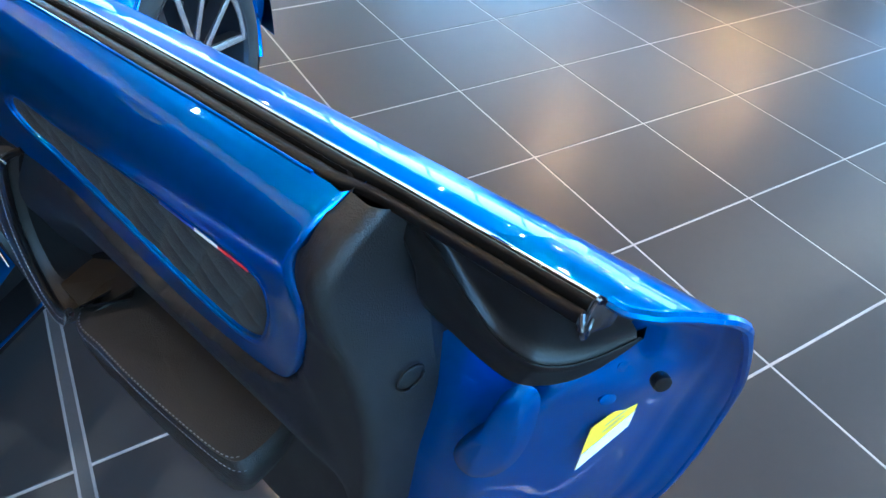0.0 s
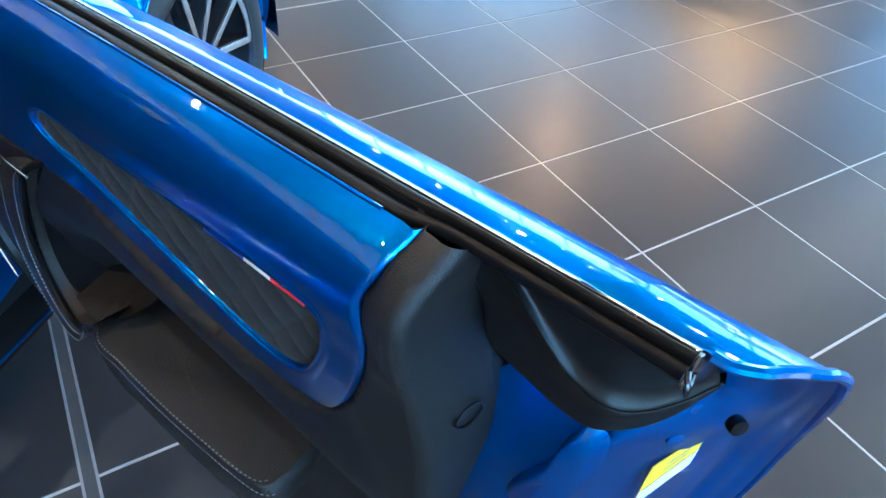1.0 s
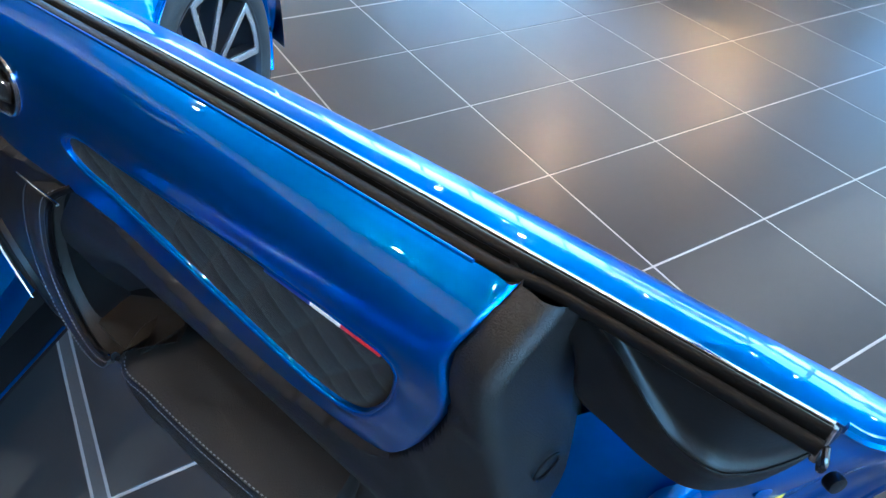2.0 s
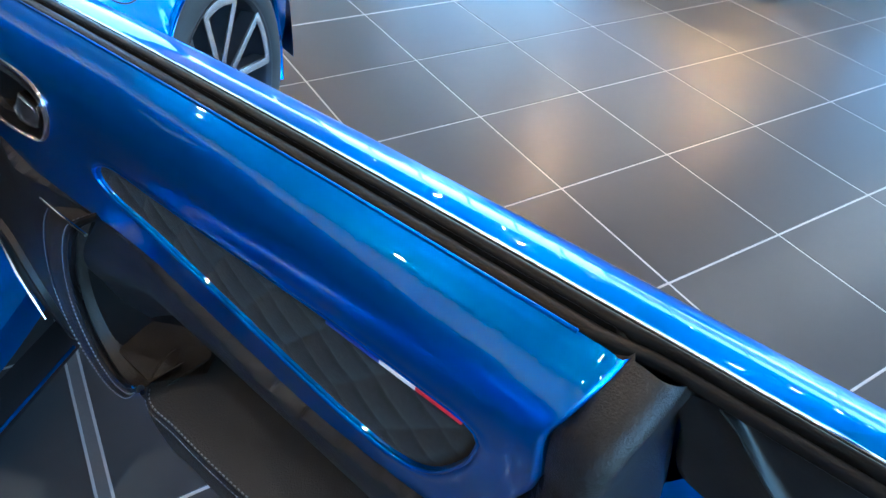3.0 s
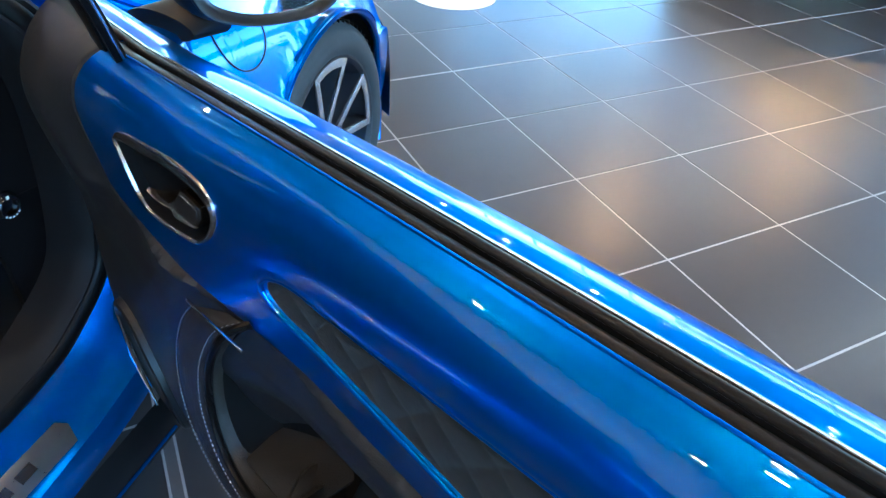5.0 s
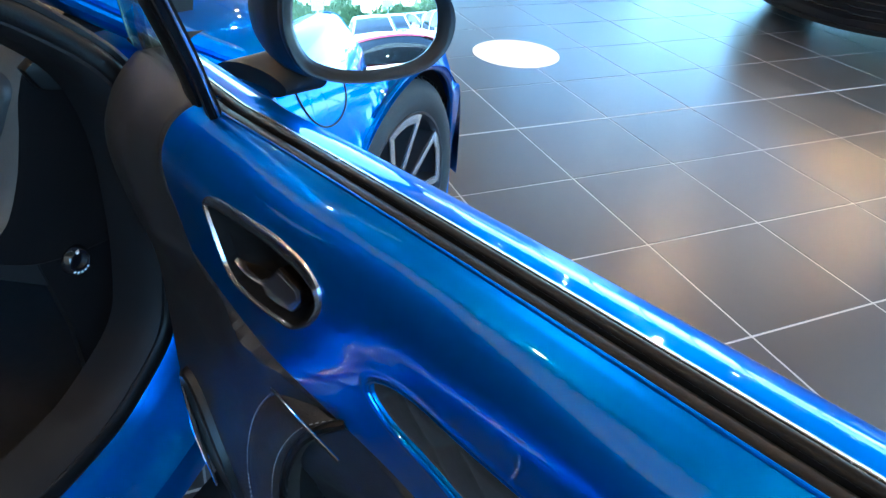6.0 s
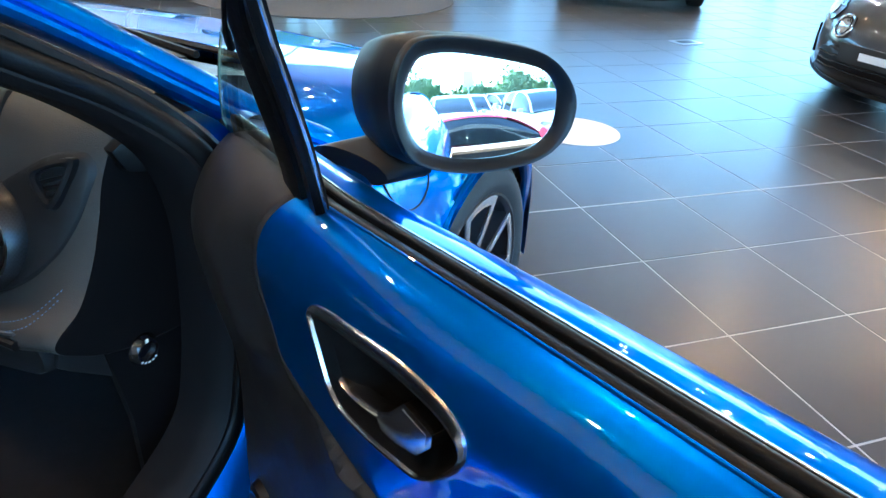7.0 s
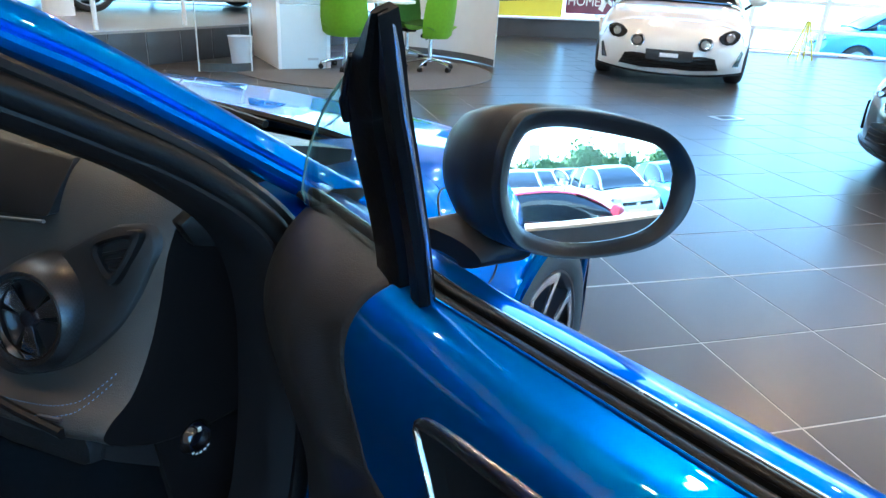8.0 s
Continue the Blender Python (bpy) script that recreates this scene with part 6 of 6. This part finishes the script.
# ---- outside: parked cars, hedge, sign posts ----
def hatchback(label, paint, matrix, glass_mat=TINT):
    """A parked hatchback: lofted body, glasshouse, roof, lamps, wheels."""
    c = thing("parked_car", label, "car", matrix, "parked cars outside")
    fs = (-3.2, -3.0, -2.5, -1.5, -0.5, 0.0, 0.4, 0.68, 0.78)
    hw = (0.7, 0.8, 0.86, 0.87, 0.87, 0.86, 0.82, 0.7, 0.55)
    zc = (0.85, 0.95, 0.98, 0.97, 0.95, 0.9, 0.83, 0.74, 0.6)

    def sec(f):
        h, z = f1(fs, hw, f), f1(fs, zc, f)
        low = 0.2
        for a in (0.0, -2.5):
            if abs(f - a) < 0.34:
                low = max(low, 0.3 + math.sqrt(0.34 ** 2 - (f - a) ** 2))
        return [Vector((f, p.x, max(p.y, low))) for p in curve([(h - 0.05, 0.2, 0), (h, 0.45, 0), (h - 0.01, z - 0.15, 0), (h - 0.06, z - 0.03, 0), (h - 0.2, z + 0.02, 0), (0, z + 0.06, 0)], 20)]
    part("body", grid([mirrored(sec(-3.2 + 3.98 * i / 70)) for i in range(71)]), paint, c)
    part("nose", slab(mirrored(sec(0.78)), (0.02, 0, 0)), paint, c)
    part("tail", slab(mirrored(sec(-3.2)), (-0.02, 0, 0)), paint, c)
    cs = ((-3.15, 0.68, 0.6, 1.0), (-2.9, 0.74, 0.56, 1.4), (-2.3, 0.8, 0.58, 1.48), (-1.5, 0.82, 0.58, 1.5), (-0.9, 0.82, 0.56, 1.42), (-0.4, 0.8, 0.6, 1.2), (0.05, 0.74, 0.68, 0.95))
    cf = [q[0] for q in cs]

    def cab(f, g=0.0):
        a, b, z = (f1(cf, [q[k] for q in cs], f) for k in (1, 2, 3))
        return [Vector((f, p.x + g, p.y + g)) for p in curve([(a, 0.9, 0), ((a + b) / 2 + 0.04, (0.93 + z) / 2, 0), (b + 0.03, z - 0.04, 0), (b - 0.08, z, 0), (0, z + 0.02, 0)], 18)]
    fl = [-3.15 + 3.2 * i / 48 for i in range(49)]
    part("glass", grid([mirrored(cab(f)) for f in fl]), glass_mat, c)
    part("roof", grid([mirrored(cab(f, 0.006)[10:]) for f in fl if -3.0 < f < -0.85]), paint, c)
    for s in (-1, 1):
        part("pillar", tube([Vector((p.x, s * (p.y + 0.005), p.z + 0.005)) for p in (cab(f)[12] for f in fl if f > -0.95)], 0.03, 8, 0.6), paint, c)
        for x in (-1.5, -2.4):
            part("pillar", tube([Vector((p.x, s * (p.y + 0.003), p.z)) for p in cab(x)[1:12]], 0.035, 8, 0.4), paint, c)
        part("headlight", slab([Vector((0.62 - abs(y - 0.5) * 0.45 + 0.12, s * y, z)) for y, z in ((0.38, 0.66), (0.5, 0.72), (0.68, 0.76), (0.72, 0.7), (0.6, 0.63))], (0.03, 0, 0), 0.006), LENS, c)
        part("mirror", box(-0.35, s * 0.86, 0.95, -0.22, s * 1.02, 1.06, 0.02), paint, c)
        for ax in (0.0, -2.5):
            part("tyre", capped([[Vector((ax + r * math.cos(t), s * y, 0.3 + r * math.sin(t))) for t in (2 * math.pi * k / 28 for k in range(28))] for r, y in ((0.26, 0.86), (0.3, 0.83), (0.3, 0.68))]), TYRE, c)
            part("hubcap", disc((ax, s * 0.861, 0.3), (0, s, 0), 0.19, 0.006, 24), ALU, c)
    part("grille", box(0.765, -0.42, 0.56, 0.81, 0.42, 0.64, 0.01), GLOSSBLACK, c)
    part("badge", slab([Vector((0.812, y, z)) for y, z in ((0, 0.5), (0.06, 0.6), (0, 0.7), (-0.06, 0.6))], (0.01, 0, 0), 0.002), CHROME, c)
    part("number_plate", box(0.8, -0.26, 0.36, 0.815, 0.26, 0.47), WHITEPRINT, c)
    part("lower_grille", box(0.775, -0.5, 0.24, 0.8, 0.5, 0.34, 0.01), SATIN, c)
    return c


coupe("red_coupe", "bright red coupe parked close outside the window", RED_PAINT, pose(2.1, -5.6, -0.55))
hatchback("silver hatchback parked in the car park", SILVER_PAINT, pose(4.4, -8.9, -0.55, 0, 0, 98))
hatchback("white hatchback parked in the car park", WHITE_PAINT, pose(3.6, -13.2, -0.55, 0, 0, 104))
hatchback("light blue hatchback parked in the car park", LIGHTBLUE_PAINT, pose(6.9, -9.4, -0.55, 0, 0, 104))
hatchback("white hatchback parked in the car park", WHITE_PAINT, pose(2.0, -10.6, -0.55, 0, 0, 104))
hatchback("red hatchback parked in the far row", RED_PAINT, pose(9.6, -16.2, -0.55, 0, 0, 80))
hatchback("white hatchback parked in the far row", WHITE_PAINT, pose(12.6, -16.0, -0.55, 0, 0, 80))
hatchback("white hatchback parked in the far row", WHITE_PAINT, pose(6.9, -16.4, -0.55, 0, 0, 80))
hatchback("light blue hatchback parked outside the window", LIGHTBLUE_PAINT, pose(11.6, 11.5, -0.55, 0, 0, 150))
hatchback("silver hatchback parked outside the window", SILVER_PAINT, pose(16.0, 7.5, -0.55, 0, 0, 170))
hatchback("white hatchback parked outside the window", WHITE_PAINT, pose(7.0, 15.5, -0.55, 0, 0, 150))

bm = bmesh.new()
rng = random.Random(4)
for _ in range(9000):
    x, y = rng.uniform(-22, 34), -19.5 + rng.gauss(0, 0.5)
    top = 2.05 + 0.35 * math.sin(x * 0.9) + 0.3 * math.sin(x * 2.3 + 1)
    z = rng.uniform(-0.1, 1) ** 0.6 * top if rng.random() < 0.97 else top + rng.uniform(0, 0.4)
    z = z.real if isinstance(z, complex) else z
    q = Euler((rng.uniform(0, 6), rng.uniform(0, 6), rng.uniform(0, 6))).to_matrix()
    s = rng.uniform(0.08, 0.17)
    bm.faces.new([bm.verts.new(Vector((x, y, max(z, -0.1) - 0.45)) + q @ Vector(c) * s) for c in ((-1, 0, 0), (0, -0.6, 0.1), (1, 0, 0), (0, 0.6, 0.1))])
for i in range(112):
    x = -22 + i * 0.5
    top = 2.05 + 0.35 * math.sin(x * 0.9) + 0.3 * math.sin(x * 2.3 + 1)
    box(x, -20.1, -0.55, x + 0.5, -19.3, top * 0.93 - 0.45, 0.0, bm)
tagged(part("hedge", bm, LEAF), "clipped green hedge behind the car park", "hedge", kind="stuff")
for x, y in ((1.6, -18.6), (5.4, -18.9), (10.5, -18.8)):
    pole = thing("sign_post", "white metal post at the edge of the car park", "post", pose(x, y, -0.55))
    part("pole", tube([(0, 0, 0), (0, 0, 3.6)], 0.05, 12), FRAME, pole)
    part("sign", box(-0.3, 0.06, 1.9, 0.3, 0.08, 2.7, 0.005), PANELGREY, pole)

# ---- floor tiles ----
PITCH, GAP = 0.45, 0.0066


def tile_bm(bm, x, y):
    a, b, e = GAP / 2, PITCH - GAP / 2, 0.0008
    lo = [bm.verts.new((x + p, y + q, -0.004)) for p, q in ((a, a), (b, a), (b, b), (a, b))]
    mid = [bm.verts.new((x + p, y + q, -e)) for p, q in ((a, a), (b, a), (b, b), (a, b))]
    hi = [bm.verts.new((x + p, y + q, 0.0)) for p, q in ((a + e, a + e), (b - e, a + e), (b - e, b - e), (a + e, b - e))]
    for r, s in ((lo, mid), (mid, hi)):
        for i in range(4):
            bm.faces.new((r[i], r[(i + 1) % 4], s[(i + 1) % 4], s[i]))
    bm.faces.new(hi)


bm = bmesh.new()
tile_bm(bm, 0, 0)
first = part("tile", bm, TILE, floor, sharp=10)
tile_mesh = first.data
placed, rest = 0, bmesh.new()
for i in range(-14, 26):
    for j in range(-8, 25):
        x, y = i * PITCH, j * PITCH
        if not all(inside(x + a, y + b) for a in (0, PITCH) for b in (0, PITCH)):
            continue
        if -5 <= i < 11 and -5 <= j < 13:
            ob = first if placed == 0 else new("tile", tile_mesh)
            ob.parent = floor
            ob.location = (x, y, 0)
            placed += 1
        else:
            tile_bm(rest, x, y)
tagged(part("far_tiles", rest, TILE, floor, sharp=10), kind="stuff")
